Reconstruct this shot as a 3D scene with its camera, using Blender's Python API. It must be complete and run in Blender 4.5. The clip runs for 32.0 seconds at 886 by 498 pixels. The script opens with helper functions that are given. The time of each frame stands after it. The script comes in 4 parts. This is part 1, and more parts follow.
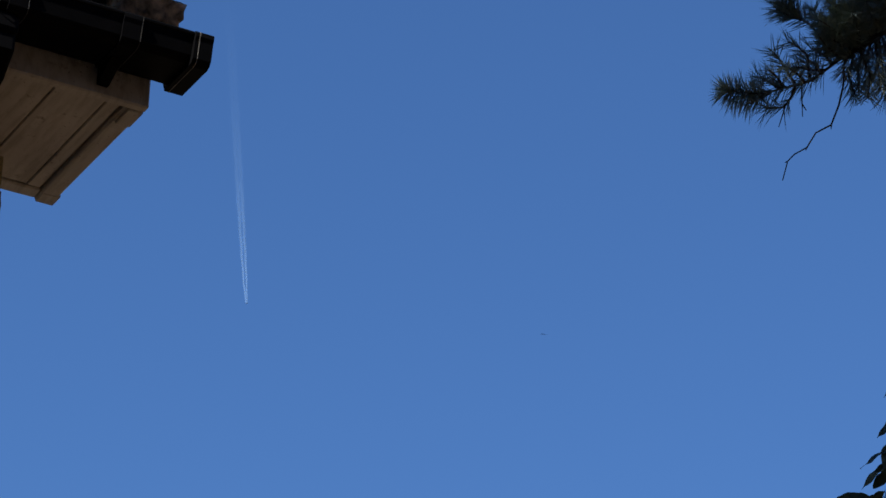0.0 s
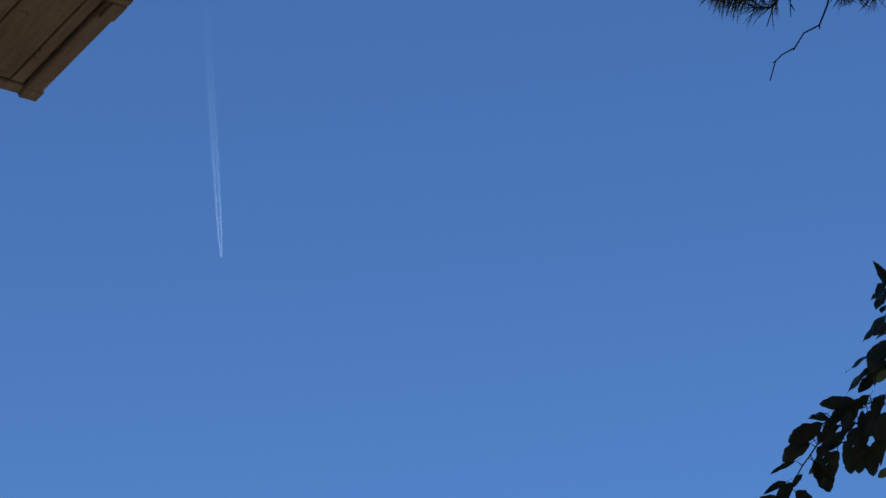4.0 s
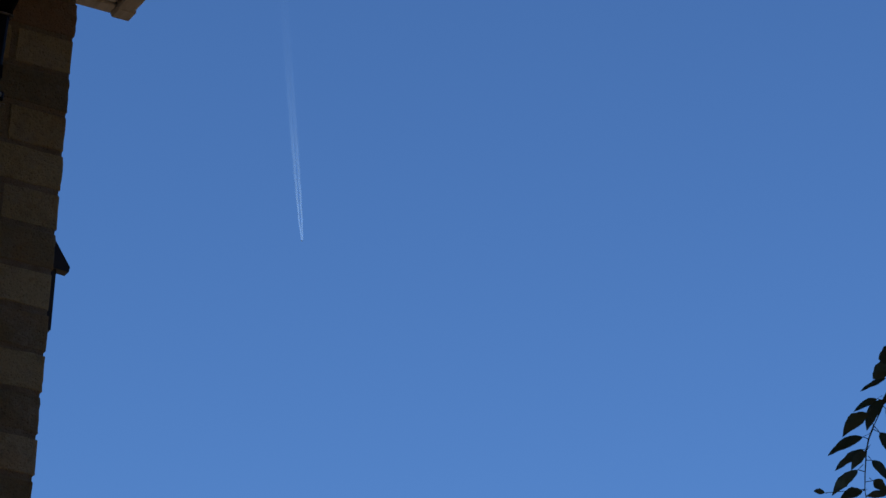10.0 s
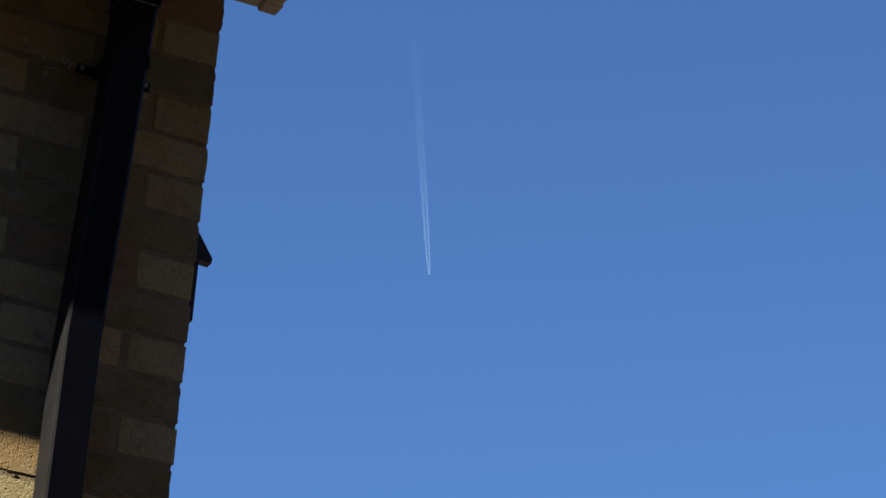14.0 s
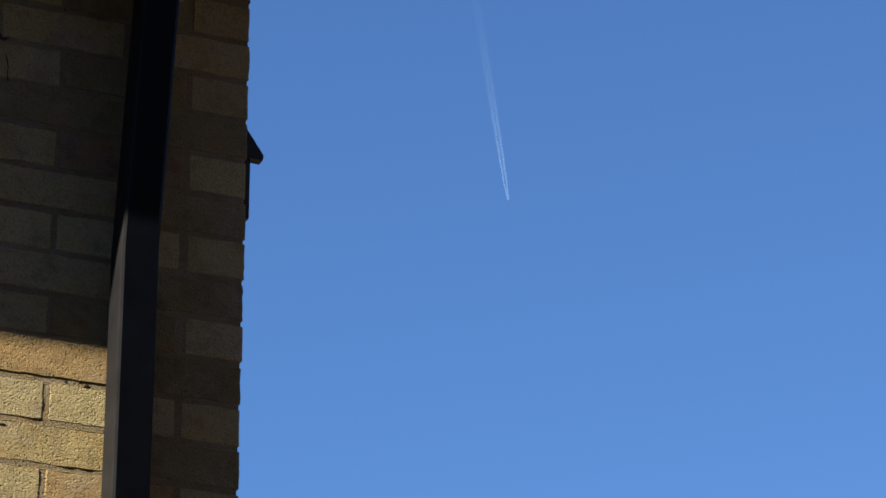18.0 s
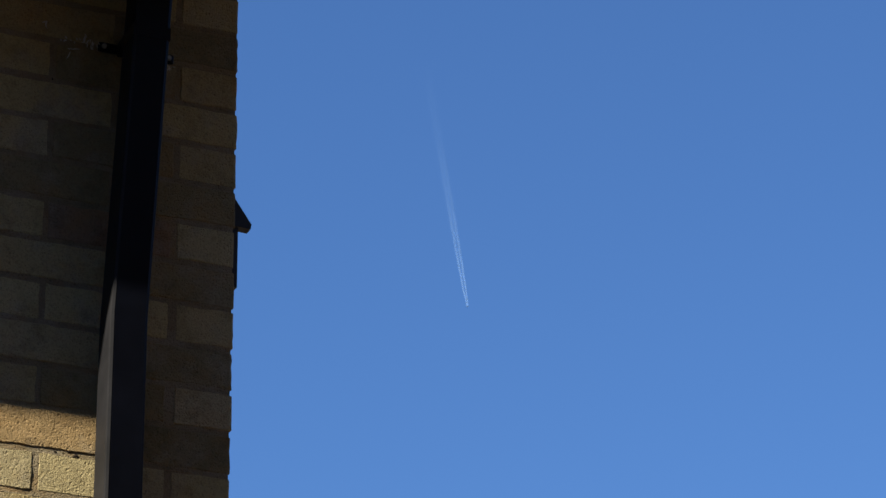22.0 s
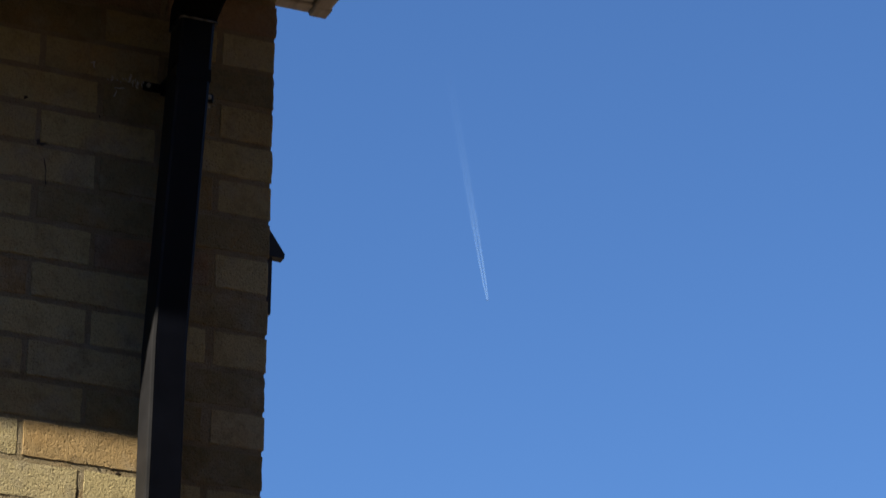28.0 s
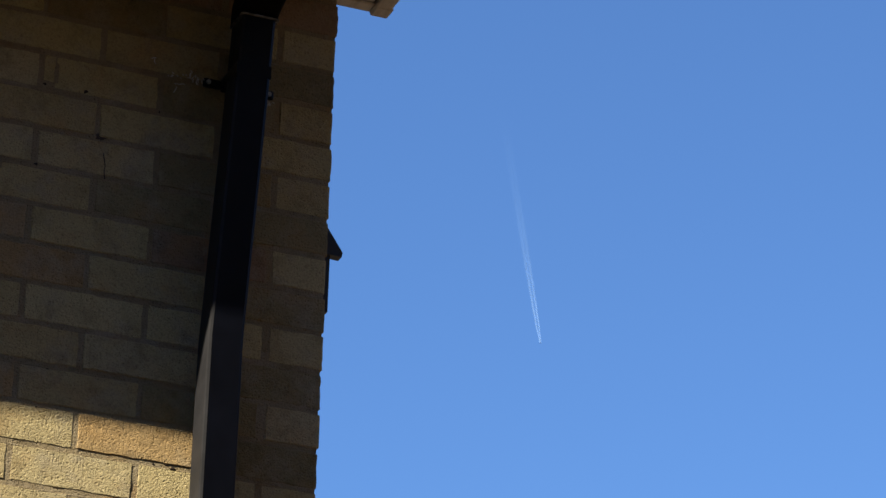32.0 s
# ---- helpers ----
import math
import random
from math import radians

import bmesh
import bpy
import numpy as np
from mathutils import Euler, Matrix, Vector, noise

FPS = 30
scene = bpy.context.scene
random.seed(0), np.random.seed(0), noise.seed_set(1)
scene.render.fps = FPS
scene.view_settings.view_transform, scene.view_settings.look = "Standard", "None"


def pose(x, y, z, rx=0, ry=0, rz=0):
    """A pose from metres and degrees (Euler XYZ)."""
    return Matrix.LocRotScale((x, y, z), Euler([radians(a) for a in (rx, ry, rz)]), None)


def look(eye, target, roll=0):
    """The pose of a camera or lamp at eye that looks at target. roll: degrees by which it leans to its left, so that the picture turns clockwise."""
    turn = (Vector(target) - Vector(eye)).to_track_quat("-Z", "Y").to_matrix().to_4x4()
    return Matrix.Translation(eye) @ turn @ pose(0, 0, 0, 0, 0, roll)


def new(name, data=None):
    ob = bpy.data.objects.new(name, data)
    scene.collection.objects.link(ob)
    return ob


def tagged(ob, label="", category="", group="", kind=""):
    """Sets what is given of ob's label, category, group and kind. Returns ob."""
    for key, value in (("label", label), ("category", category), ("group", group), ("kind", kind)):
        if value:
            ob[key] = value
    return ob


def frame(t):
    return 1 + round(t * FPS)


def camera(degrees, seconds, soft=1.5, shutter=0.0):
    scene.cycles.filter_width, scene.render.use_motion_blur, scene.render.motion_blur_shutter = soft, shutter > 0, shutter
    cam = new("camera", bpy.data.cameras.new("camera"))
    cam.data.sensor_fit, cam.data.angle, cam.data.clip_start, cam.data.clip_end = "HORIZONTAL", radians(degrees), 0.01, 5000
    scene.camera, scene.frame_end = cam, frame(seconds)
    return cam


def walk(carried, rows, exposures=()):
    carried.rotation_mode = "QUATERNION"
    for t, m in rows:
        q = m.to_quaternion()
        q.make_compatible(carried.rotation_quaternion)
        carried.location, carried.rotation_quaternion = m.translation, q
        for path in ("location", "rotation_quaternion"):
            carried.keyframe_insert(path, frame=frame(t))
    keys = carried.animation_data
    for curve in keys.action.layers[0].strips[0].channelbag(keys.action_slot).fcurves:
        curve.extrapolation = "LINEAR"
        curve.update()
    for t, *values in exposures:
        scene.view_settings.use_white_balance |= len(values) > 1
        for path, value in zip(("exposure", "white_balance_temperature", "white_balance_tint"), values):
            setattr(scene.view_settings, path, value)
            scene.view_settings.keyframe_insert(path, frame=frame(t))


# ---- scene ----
cam = camera(14.89, 32.0, soft=1.5, shutter=0.3)


def aim(x, y, z, yaw, pitch, roll):
    """A pose from the eye and the yaw (to the left of +y), pitch and roll in degrees."""
    a, b = radians(yaw), radians(pitch)
    way = Vector((-math.sin(a) * math.cos(b), math.cos(a) * math.cos(b), math.sin(b)))
    eye = Vector((x, y, z))
    return look(eye, eye + way, roll)


PATH = [  # seconds, eye, yaw, pitch, roll
    (0, -1.818, -5.038, 1.811, -28.268, 26.932, 1.552),
    (0.5, -1.820, -5.037, 1.799, -28.165, 26.665, 1.817),
    (1, -1.817, -5.031, 1.798, -28.121, 26.285, 2.038),
    (1.5, -1.814, -5.025, 1.793, -28.073, 26.278, 2.232),
    (2, -1.810, -5.017, 1.792, -28.134, 26.248, 2.350),
    (2.5, -1.808, -5.016, 1.785, -28.140, 26.183, 2.434),
    (3, -1.802, -5.003, 1.780, -28.244, 25.938, 2.122),
    (3.5, -1.797, -4.998, 1.780, -28.537, 25.702, 1.788),
    (5.5, -1.790, -4.991, 1.773, -28.623, 25.701, 1.645),
    (6, -1.788, -4.989, 1.772, -28.570, 25.695, 1.496),
    (6.5, -1.787, -4.987, 1.768, -28.589, 25.721, 1.557),
    (7, -1.783, -4.986, 1.760, -28.443, 25.542, 1.643),
    (7.4, -1.789, -4.992, 1.752, -27.510, 24.890, 1.933),
    (7.5, -1.790, -4.993, 1.750, -27.416, 24.854, 2.006),
    (8, -1.794, -5.001, 1.741, -27.039, 24.604, 2.202),
    (8.5, -1.802, -5.007, 1.730, -26.684, 24.430, 2.450),
    (9, -1.796, -5.009, 1.731, -26.585, 24.457, 2.625),
    (9.5, -1.794, -5.013, 1.727, -26.912, 24.610, 2.389),
    (10, -1.792, -5.011, 1.727, -26.866, 24.632, 2.272),
    (10.5, -1.789, -5.017, 1.726, -26.832, 24.665, 1.926),
    (11, -1.791, -5.025, 1.714, -26.807, 24.809, 1.743),
    (11.5, -1.796, -5.030, 1.709, -26.691, 24.866, 1.844),
    (12, -1.803, -4.997, 1.712, -24.318, 25.233, 3.734),
    (12.5, -1.810, -4.989, 1.717, -23.229, 24.834, 4.167),
    (13, -1.809, -5.003, 1.712, -23.118, 25.641, 5.094),
    (13.5, -1.798, -5.002, 1.706, -23.862, 24.779, 5.192),
    (14, -1.796, -5.002, 1.706, -24.322, 24.662, 4.443),
    (14.5, -1.829, -5.034, 1.698, -23.379, 24.422, 4.170),
    (15, -1.915, -5.080, 1.678, -22.622, 23.187, 3.312),
    (15.5, -1.959, -5.086, 1.685, -23.481, 23.083, 2.690),
    (17.5, -1.807, -5.044, 1.672, -22.810, 23.006, -0.363),
    (18, -1.742, -5.030, 1.663, -22.773, 22.944, 0.039),
    (18.5, -1.720, -5.008, 1.657, -22.947, 22.945, 0.140),
    (19, -1.757, -4.985, 1.664, -23.334, 22.992, -0.527),
    (19.5, -1.794, -4.978, 1.663, -23.803, 23.586, -1.003),
    (20, -1.789, -4.976, 1.663, -23.949, 23.739, -1.363),
    (20.5, -1.751, -4.966, 1.658, -23.487, 23.940, -0.537),
    (21, -1.730, -4.966, 1.654, -23.395, 24.075, -0.063),
    (21.5, -1.739, -4.977, 1.653, -23.297, 24.167, -0.118),
    (22, -1.770, -4.994, 1.649, -23.411, 24.306, -0.471),
    (22.5, -1.806, -5.036, 1.648, -24.171, 24.279, -0.458),
    (23, -1.788, -5.101, 1.638, -24.173, 24.468, -0.011),
    (23.5, -1.766, -5.162, 1.640, -22.500, 23.055, 1.008),
    (24, -1.781, -5.211, 1.636, -21.365, 22.324, 1.666),
    (24.5, -1.825, -5.219, 1.641, -21.855, 22.433, 1.933),
    (26.5, -1.978, -5.327, 1.620, -23.263, 22.050, 0.094),
    (27, -1.942, -5.354, 1.622, -23.460, 22.239, -0.072),
    (27.5, -1.920, -5.362, 1.621, -23.198, 22.533, 0.062),
    (28, -1.911, -5.359, 1.622, -22.851, 23.576, 0.492),
    (28.5, -1.918, -5.359, 1.616, -22.682, 24.680, 0.769),
    (29, -1.918, -5.352, 1.616, -22.236, 24.792, 1.161),
    (29.5, -1.915, -5.362, 1.604, -21.955, 24.981, 0.794),
    (30, -1.915, -5.361, 1.605, -21.663, 24.120, 1.084),
    (30.5, -1.905, -5.354, 1.601, -21.487, 23.588, 1.454),
    (31, -1.905, -5.347, 1.608, -21.759, 23.698, 1.754),
    (31.5, -1.906, -5.346, 1.600, -21.661, 23.795, 1.621),
    (32, -1.898, -5.340, 1.595, -21.734, 23.868, 1.720),
]
EXPOSURES = [  # seconds, stops, kelvin, tint
    (0, 1.55, 6600, 10), (1, 1.575, 6600, 10), (2, 1.58, 6600, 10), (3, 1.59, 6600, 10), (6, 1.56, 6600, 10), (9, 1.56, 6650, 10), (11, 1.54, 6650, 10),
    (12, 1.56, 6680, 10), (13, 1.57, 6720, 10), (14, 1.69, 6800, 10), (15, 1.93, 7000, 10), (15.5, 1.93, 7000, 10), (17.5, 1.82, 6850, 10),
    (18, 1.80, 6850, 10), (19, 1.72, 6750, 10), (22, 1.72, 6720, 10), (24, 1.74, 6850, 10), (26.5, 1.86, 7000, 10), (27, 1.83, 7000, 10),
    (28, 1.79, 6870, 10), (28.5, 1.86, 6950, 10), (29, 2.02, 7050, 10), (30, 2.17, 7050, 10), (31, 2.11, 7100, 10), (32, 2.12, 7100, 10)]
walk(cam, [(r[0], aim(*r[1:])) for r in PATH], EXPOSURES)

# ---- light ----
SUN = Vector((-2.8, -1.0, 2.428)).normalized()  # towards the sun
world = bpy.data.worlds.new("sky")
scene.world = world
world.use_nodes = True
wt = world.node_tree
sky = wt.nodes.new("ShaderNodeTexSky")
sky.sky_type = "NISHITA"
sky.sun_disc = False
sky.sun_elevation = math.asin(SUN.z)
sky.sun_rotation = math.atan2(SUN.x, SUN.y)
sky.altitude = 100
sky.air_density = 1.0
sky.dust_density = 0.1
sky.ozone_density = 4.0
tint = wt.nodes.new("ShaderNodeMix")  # a deeper, clean-air blue
tint.data_type, tint.blend_type = "RGBA", "MULTIPLY"
tint.inputs[0].default_value = 1.0
tint.inputs[7].default_value = (0.66, 0.98, 1.37, 1)
wt.links.new(sky.outputs[0], tint.inputs[6])
wt.links.new(tint.outputs[2], wt.nodes["Background"].inputs[0])
wt.nodes["Background"].inputs[1].default_value = 0.034
sun = new("sun", bpy.data.lights.new("sun", "SUN"))
sun.data.energy = 2.66
sun.data.angle = radians(0.53)
sun.data.color = (1.0, 0.95, 0.83)
sun.matrix_world = look(SUN * 30, (0, 0, 0))

Z0 = 4.6        # top of the course under the eaves
SOFFIT = Z0 + 0.062


# ---- materials ----
def shader(name):
    m = bpy.data.materials.new(name)
    m.use_nodes = True
    nt = m.node_tree
    return m, nt, nt.nodes["Principled BSDF"]


def add(nt, kind, **inputs):
    n = nt.nodes.new("ShaderNode" + kind)
    for k, v in inputs.items():
        n.inputs[k.replace("_", " ")].default_value = v
    return n


def ramp(nt, fac, *stops):
    n = nt.nodes.new("ShaderNodeValToRGB")
    while len(n.color_ramp.elements) < len(stops):
        n.color_ramp.elements.new(0.5)
    for e, (p, c) in zip(n.color_ramp.elements, stops):
        e.position, e.color = p, (*c, 1) if len(c) == 3 else c
    nt.links.new(fac, n.inputs[0])
    return n.outputs[0]


def mixed(nt, fac, a, b, mode="MIX"):
    n = nt.nodes.new("ShaderNodeMix")
    n.data_type, n.blend_type = "RGBA", mode
    if isinstance(fac, float):
        n.inputs[0].default_value = fac
    else:
        nt.links.new(fac, n.inputs[0])
    for s, v in ((n.inputs[6], a), (n.inputs[7], b)):
        if isinstance(v, tuple):
            s.default_value = (*v, 1)
        else:
            nt.links.new(v, s)
    return n.outputs[2]


def noise_of(nt, scale, detail=4.0, rough=0.55, vector=None, distortion=0.0):
    n = add(nt, "TexNoise", Scale=scale, Detail=detail, Roughness=rough, Distortion=distortion)
    nt.links.new(vector or world_vector(nt), n.inputs["Vector"])
    return n.outputs["Fac"]


def world_vector(nt):
    return nt.nodes.new("ShaderNodeNewGeometry").outputs["Position"]


def bumped(nt, bsdf, height, strength, distance):
    b = add(nt, "Bump", Strength=strength, Distance=distance)
    nt.links.new(height, b.inputs["Height"])
    nt.links.new(b.outputs[0], bsdf.inputs["Normal"])


def plain(name, colour, rough=0.6, vary=0.25, scale=18.0, grain=0.0006, metal=0.0, spec=0.5):
    """A painted, plastic or cut surface with two scales of stain and a fine relief."""
    m, nt, b = shader(name)
    dark = tuple(c * (1 - vary) for c in colour)
    light = tuple(min(1, c * (1 + vary * 0.6)) for c in colour)
    big = ramp(nt, noise_of(nt, scale), (0.3, dark), (0.7, light))
    fine = ramp(nt, noise_of(nt, scale * 14, 3.0), (0.3, (0.8, 0.8, 0.8)), (0.65, (1, 1, 1)))
    nt.links.new(mixed(nt, 1.0, big, fine, "MULTIPLY"), b.inputs["Base Color"])
    b.inputs["Roughness"].default_value, b.inputs["Metallic"].default_value = rough, metal
    b.inputs["Specular IOR Level"].default_value = spec
    if grain:
        bumped(nt, b, noise_of(nt, scale * 20, 5.0), 0.6, grain)
    return m


def pits_of(nt, scale, share):
    """Round pits, strewn at random over a part of the surface."""
    cells = add(nt, "TexVoronoi", Scale=scale)
    nt.links.new(world_vector(nt), cells.inputs["Vector"])
    hole = ramp(nt, cells.outputs["Distance"], (0.15, (1, 1, 1)), (0.48, (0, 0, 0)))
    split = nt.nodes.new("ShaderNodeSeparateColor")
    nt.links.new(cells.outputs["Color"], split.inputs[0])
    chosen = nt.nodes.new("ShaderNodeMath")
    chosen.operation = "LESS_THAN"
    chosen.inputs[1].default_value = share
    nt.links.new(split.outputs[0], chosen.inputs[0])
    out = nt.nodes.new("ShaderNodeMath")
    out.operation = "MULTIPLY"
    nt.links.new(hole, out.inputs[0]), nt.links.new(chosen.outputs[0], out.inputs[1])
    return out.outputs[0]


TONES = {
    "pale": ((0.455, 0.372, 0.203), (0.515, 0.422, 0.218), (0.475, 0.395, 0.232)),
    "buff": ((0.455, 0.355, 0.174), (0.495, 0.398, 0.194), (0.435, 0.345, 0.18)),
    "orange": ((0.45, 0.305, 0.145), (0.42, 0.27, 0.12), (0.46, 0.34, 0.17)),
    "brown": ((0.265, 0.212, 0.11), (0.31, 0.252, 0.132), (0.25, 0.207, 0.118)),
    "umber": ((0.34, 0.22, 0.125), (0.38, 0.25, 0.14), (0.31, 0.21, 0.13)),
    "sand": ((0.29, 0.228, 0.132), (0.31, 0.245, 0.142), (0.27, 0.214, 0.127)),
    "mixed": ((0.46, 0.365, 0.185), (0.33, 0.25, 0.14), (0.50, 0.41, 0.22)),
}


def brick_material(name, tone, island=False):
    m, nt, b = shader(name)
    if island:
        pick = nt.nodes.new("ShaderNodeNewGeometry").outputs["Random Per Island"]
    else:
        pick = nt.nodes.new("ShaderNodeObjectInfo").outputs["Random"]
    base = ramp(nt, pick, *zip((0.0, 0.5, 1.0), TONES[tone]))
    at = world_vector(nt)
    shift = nt.nodes.new("ShaderNodeVectorMath")  # each piece has marks of its own
    nt.links.new(at, shift.inputs[0])
    spread = nt.nodes.new("ShaderNodeVectorMath")
    spread.operation = "SCALE"
    spread.inputs[0].default_value = (13.0, 7.0, 29.0)
    nt.links.new(pick, spread.inputs["Scale"])
    nt.links.new(spread.outputs[0], shift.inputs[1])
    own = shift.outputs[0]
    patch = ramp(nt, noise_of(nt, 9.0, 4.0, 0.6, own), (0.52, (0, 0, 0)), (0.72, (1, 1, 1)))
    col = mixed(nt, patch, base, mixed(nt, 0.4, base, (0.46, 0.26, 0.09)))
    grey = ramp(nt, noise_of(nt, 13.0, 4.0, 0.6, own), (0.5, (0, 0, 0)), (0.72, (0.7, 0.7, 0.7)))
    col = mixed(nt, grey, col, (0.385, 0.33, 0.235))
    stain = ramp(nt, noise_of(nt, 22.0, 5.0, 0.65, own), (0.32, (0.66, 0.64, 0.60)), (0.50, (1, 1, 1)))
    col = mixed(nt, 0.7, col, stain, "MULTIPLY")
    speck = ramp(nt, noise_of(nt, 280.0, 3.0, 0.7), (0.34, (0.58, 0.54, 0.48)), (0.48, (1, 1, 1)), (0.68, (1.18, 1.15, 1.1)))
    col = mixed(nt, 0.5, col, speck, "MULTIPLY")
    small, large = pits_of(nt, 300.0, 0.45), pits_of(nt, 165.0, 0.30)
    both = nt.nodes.new("ShaderNodeMath")
    both.operation = "MAXIMUM"
    nt.links.new(small, both.inputs[0]), nt.links.new(large, both.inputs[1])
    # shade inside the pits, along with some dirt, is put into the colour
    pit_dark = mixed(nt, 0.14, col, (0.12, 0.085, 0.055))
    col = mixed(nt, both.outputs[0], col, pit_dark)
    nt.links.new(col, b.inputs["Base Color"])
    b.inputs["Roughness"].default_value = 0.93
    b.inputs["Specular IOR Level"].default_value = 0.2
    deep = nt.nodes.new("ShaderNodeMath")
    deep.operation = "MULTIPLY_ADD"
    nt.links.new(both.outputs[0], deep.inputs[0])
    deep.inputs[1].default_value = -0.60
    nt.links.new(noise_of(nt, 330.0, 3.0, 0.75), deep.inputs[2])
    bumped(nt, b, deep.outputs[0], 1.0, 0.0028)
    return m


BRICK = {tone: brick_material(tone + "_brick", tone) for tone in ("pale", "buff", "orange", "brown", "umber")}
BRICK_REST = brick_material("mixed_brick", "mixed", island=True)
MORTAR = brick_material("mortar", "sand")
HOLE = plain("shaded_hole", (0.05, 0.038, 0.03), 1.0, 0.4, 60.0, 0.001, spec=0.0)


def paint_material(name):
    """Old cream gloss paint with sooty runs, rust-brown blotches and chips."""
    m, nt, b = shader(name)
    col = ramp(nt, noise_of(nt, 8.0, 5.0), (0.3, (0.50, 0.44, 0.40)), (0.7, (0.64, 0.57, 0.52)))
    blotch = ramp(nt, noise_of(nt, 34.0, 6.0, 0.7), (0.60, (0, 0, 0)), (0.72, (0.75, 0.75, 0.75)))
    col = mixed(nt, blotch, col, (0.17, 0.105, 0.07))
    co = nt.nodes.new("ShaderNodeMapping")
    co.inputs["Scale"].default_value = (60.0, 7.0, 20.0)
    nt.links.new(world_vector(nt), co.inputs["Vector"])
    runs = ramp(nt, noise_of(nt, 1.0, 5.0, 0.6, co.outputs[0]), (0.35, (0.62, 0.58, 0.54)), (0.55, (1, 1, 1)))
    col = mixed(nt, 0.7, col, runs, "MULTIPLY")
    fleck = ramp(nt, noise_of(nt, 190.0, 2.0), (0.25, (0.35, 0.28, 0.24)), (0.33, (1, 1, 1)))
    col = mixed(nt, 1.0, col, fleck, "MULTIPLY")
    nt.links.new(col, b.inputs["Base Color"])
    b.inputs["Roughness"].default_value = 0.6
    bumped(nt, b, noise_of(nt, 160.0, 5.0), 0.6, 0.0007)
    return m


PAINT = paint_material("weathered_cream_paint")
DIRT = plain("dirty_joint", (0.07, 0.055, 0.045), 0.9, 0.4, 30.0, 0.0008)
GROOVE = plain("grimy_paint", (0.36, 0.29, 0.24), 0.9, 0.4, 30.0, 0.0008)
PIPE = plain("black_plastic", (0.0035, 0.0042, 0.0075), 0.3, 0.3, 20.0, 0.00008, spec=0.2)
# paler copy of the pipe plastic, with the sunlight put into its colour
LIT_PLASTIC = plain("sunlit_black_plastic", (0.0200, 0.0195, 0.0215), 0.6, 0.4, 14.0, 0.0002, spec=0.2)
SEAL = plain("pale_seal", (0.22, 0.21, 0.20), 0.7, 0.9, 90.0, 0.0003)
GUTTER = plain("weathered_black_plastic", (0.004, 0.004, 0.005), 0.6, 0.3, 20.0, 0.0001, spec=0.05)
VENT = plain("dark_brown_plastic", (0.02, 0.017, 0.016), 0.5, 0.3, 20.0, 0.0002)
TILE = plain("brown_concrete_tile", (0.16, 0.095, 0.065), 0.95, 0.4, 20.0, 0.0015)
VERGE = plain("lichened_mortar", (0.60, 0.46, 0.36), 0.95, 0.75, 60.0, 0.006)
PALE_EDGE = plain("pale_plastic_edge", (0.10, 0.10, 0.10), 0.7, 0.9, 90.0, 0.0002)
STEEL = plain("weathered_zinc_screw", (0.45, 0.45, 0.43), 0.45, 0.3, 80.0, 0.0002, metal=0.8)
GROUND = plain("brown_ground", (0.172, 0.115, 0.060), 0.95, 0.5, 3.0, 0.01)
WEB = plain("dusty_cobweb", (0.72, 0.70, 0.66), 0.8, 0.2, 60.0, 0.0)


# ---- mesh helpers ----
def finish(name, bm, material, smooth=False):
    me = bpy.data.meshes.new(name)
    bm.normal_update()
    bm.to_mesh(me)
    bm.free()
    me.materials.append(material)
    if smooth:
        me.shade_smooth()
    return me


def part(name, bm, material, parent=None, label="", smooth=False):
    """A bmesh, or a mesh, as one object under its thing."""
    me = bm if isinstance(bm, bpy.types.Mesh) else finish(name, bm, material, smooth)
    ob = new(name, me)
    ob.parent = parent
    return tagged(ob, label)


def thing(name, at, label, category, group="", kind=""):
    ob = new(name)
    ob.location = at
    ob.empty_display_size = 0.1
    return tagged(ob, label, category, group, kind)


def box(bm, x0, x1, y0, y1, z0, z1, bevel=0.0, segments=1):
    vs = bmesh.ops.create_cube(bm, size=1.0)["verts"]
    m = Matrix.LocRotScale(((x0 + x1) / 2, (y0 + y1) / 2, (z0 + z1) / 2), None, (x1 - x0, y1 - y0, z1 - z0))
    bmesh.ops.transform(bm, matrix=m, verts=vs)
    if bevel:
        es = list({e for v in vs for e in v.link_edges})
        bmesh.ops.bevel(bm, geom=es, offset=bevel, segments=segments, affect="EDGES", profile=0.5)
    return bm


def boxed(*a, **k):
    return box(bmesh.new(), *a, **k)


def jitter(bm, amount, seed):
    rng = random.Random(seed)
    for v in bm.verts:
        v.co += Vector([rng.uniform(-amount, amount) for _ in range(3)])
    return bm


def tube(bm, points, radii, sides=6, cap=True):
    """A tapered tube through points."""
    points = [Vector(p) for p in points]
    rings, up = [], Vector((0.31, 0.17, 0.93))
    for i, p in enumerate(points):
        d = (points[min(i + 1, len(points) - 1)] - points[max(i - 1, 0)]).normalized()
        a = d.cross(up)
        if a.length < 1e-4:
            a = d.cross(Vector((1, 0, 0)))
        a.normalize()
        b = d.cross(a)
        r = radii[i] if isinstance(radii, (list, tuple)) else radii
        rings.append([bm.verts.new(p + r * (math.cos(k * math.tau / sides) * a + math.sin(k * math.tau / sides) * b)) for k in range(sides)])
    for r0, r1 in zip(rings, rings[1:]):
        for k in range(sides):
            bm.faces.new((r0[k], r0[(k + 1) % sides], r1[(k + 1) % sides], r1[k]))
    if cap:
        bm.faces.new(rings[0][::-1])
        bm.faces.new(rings[-1])
    return bm


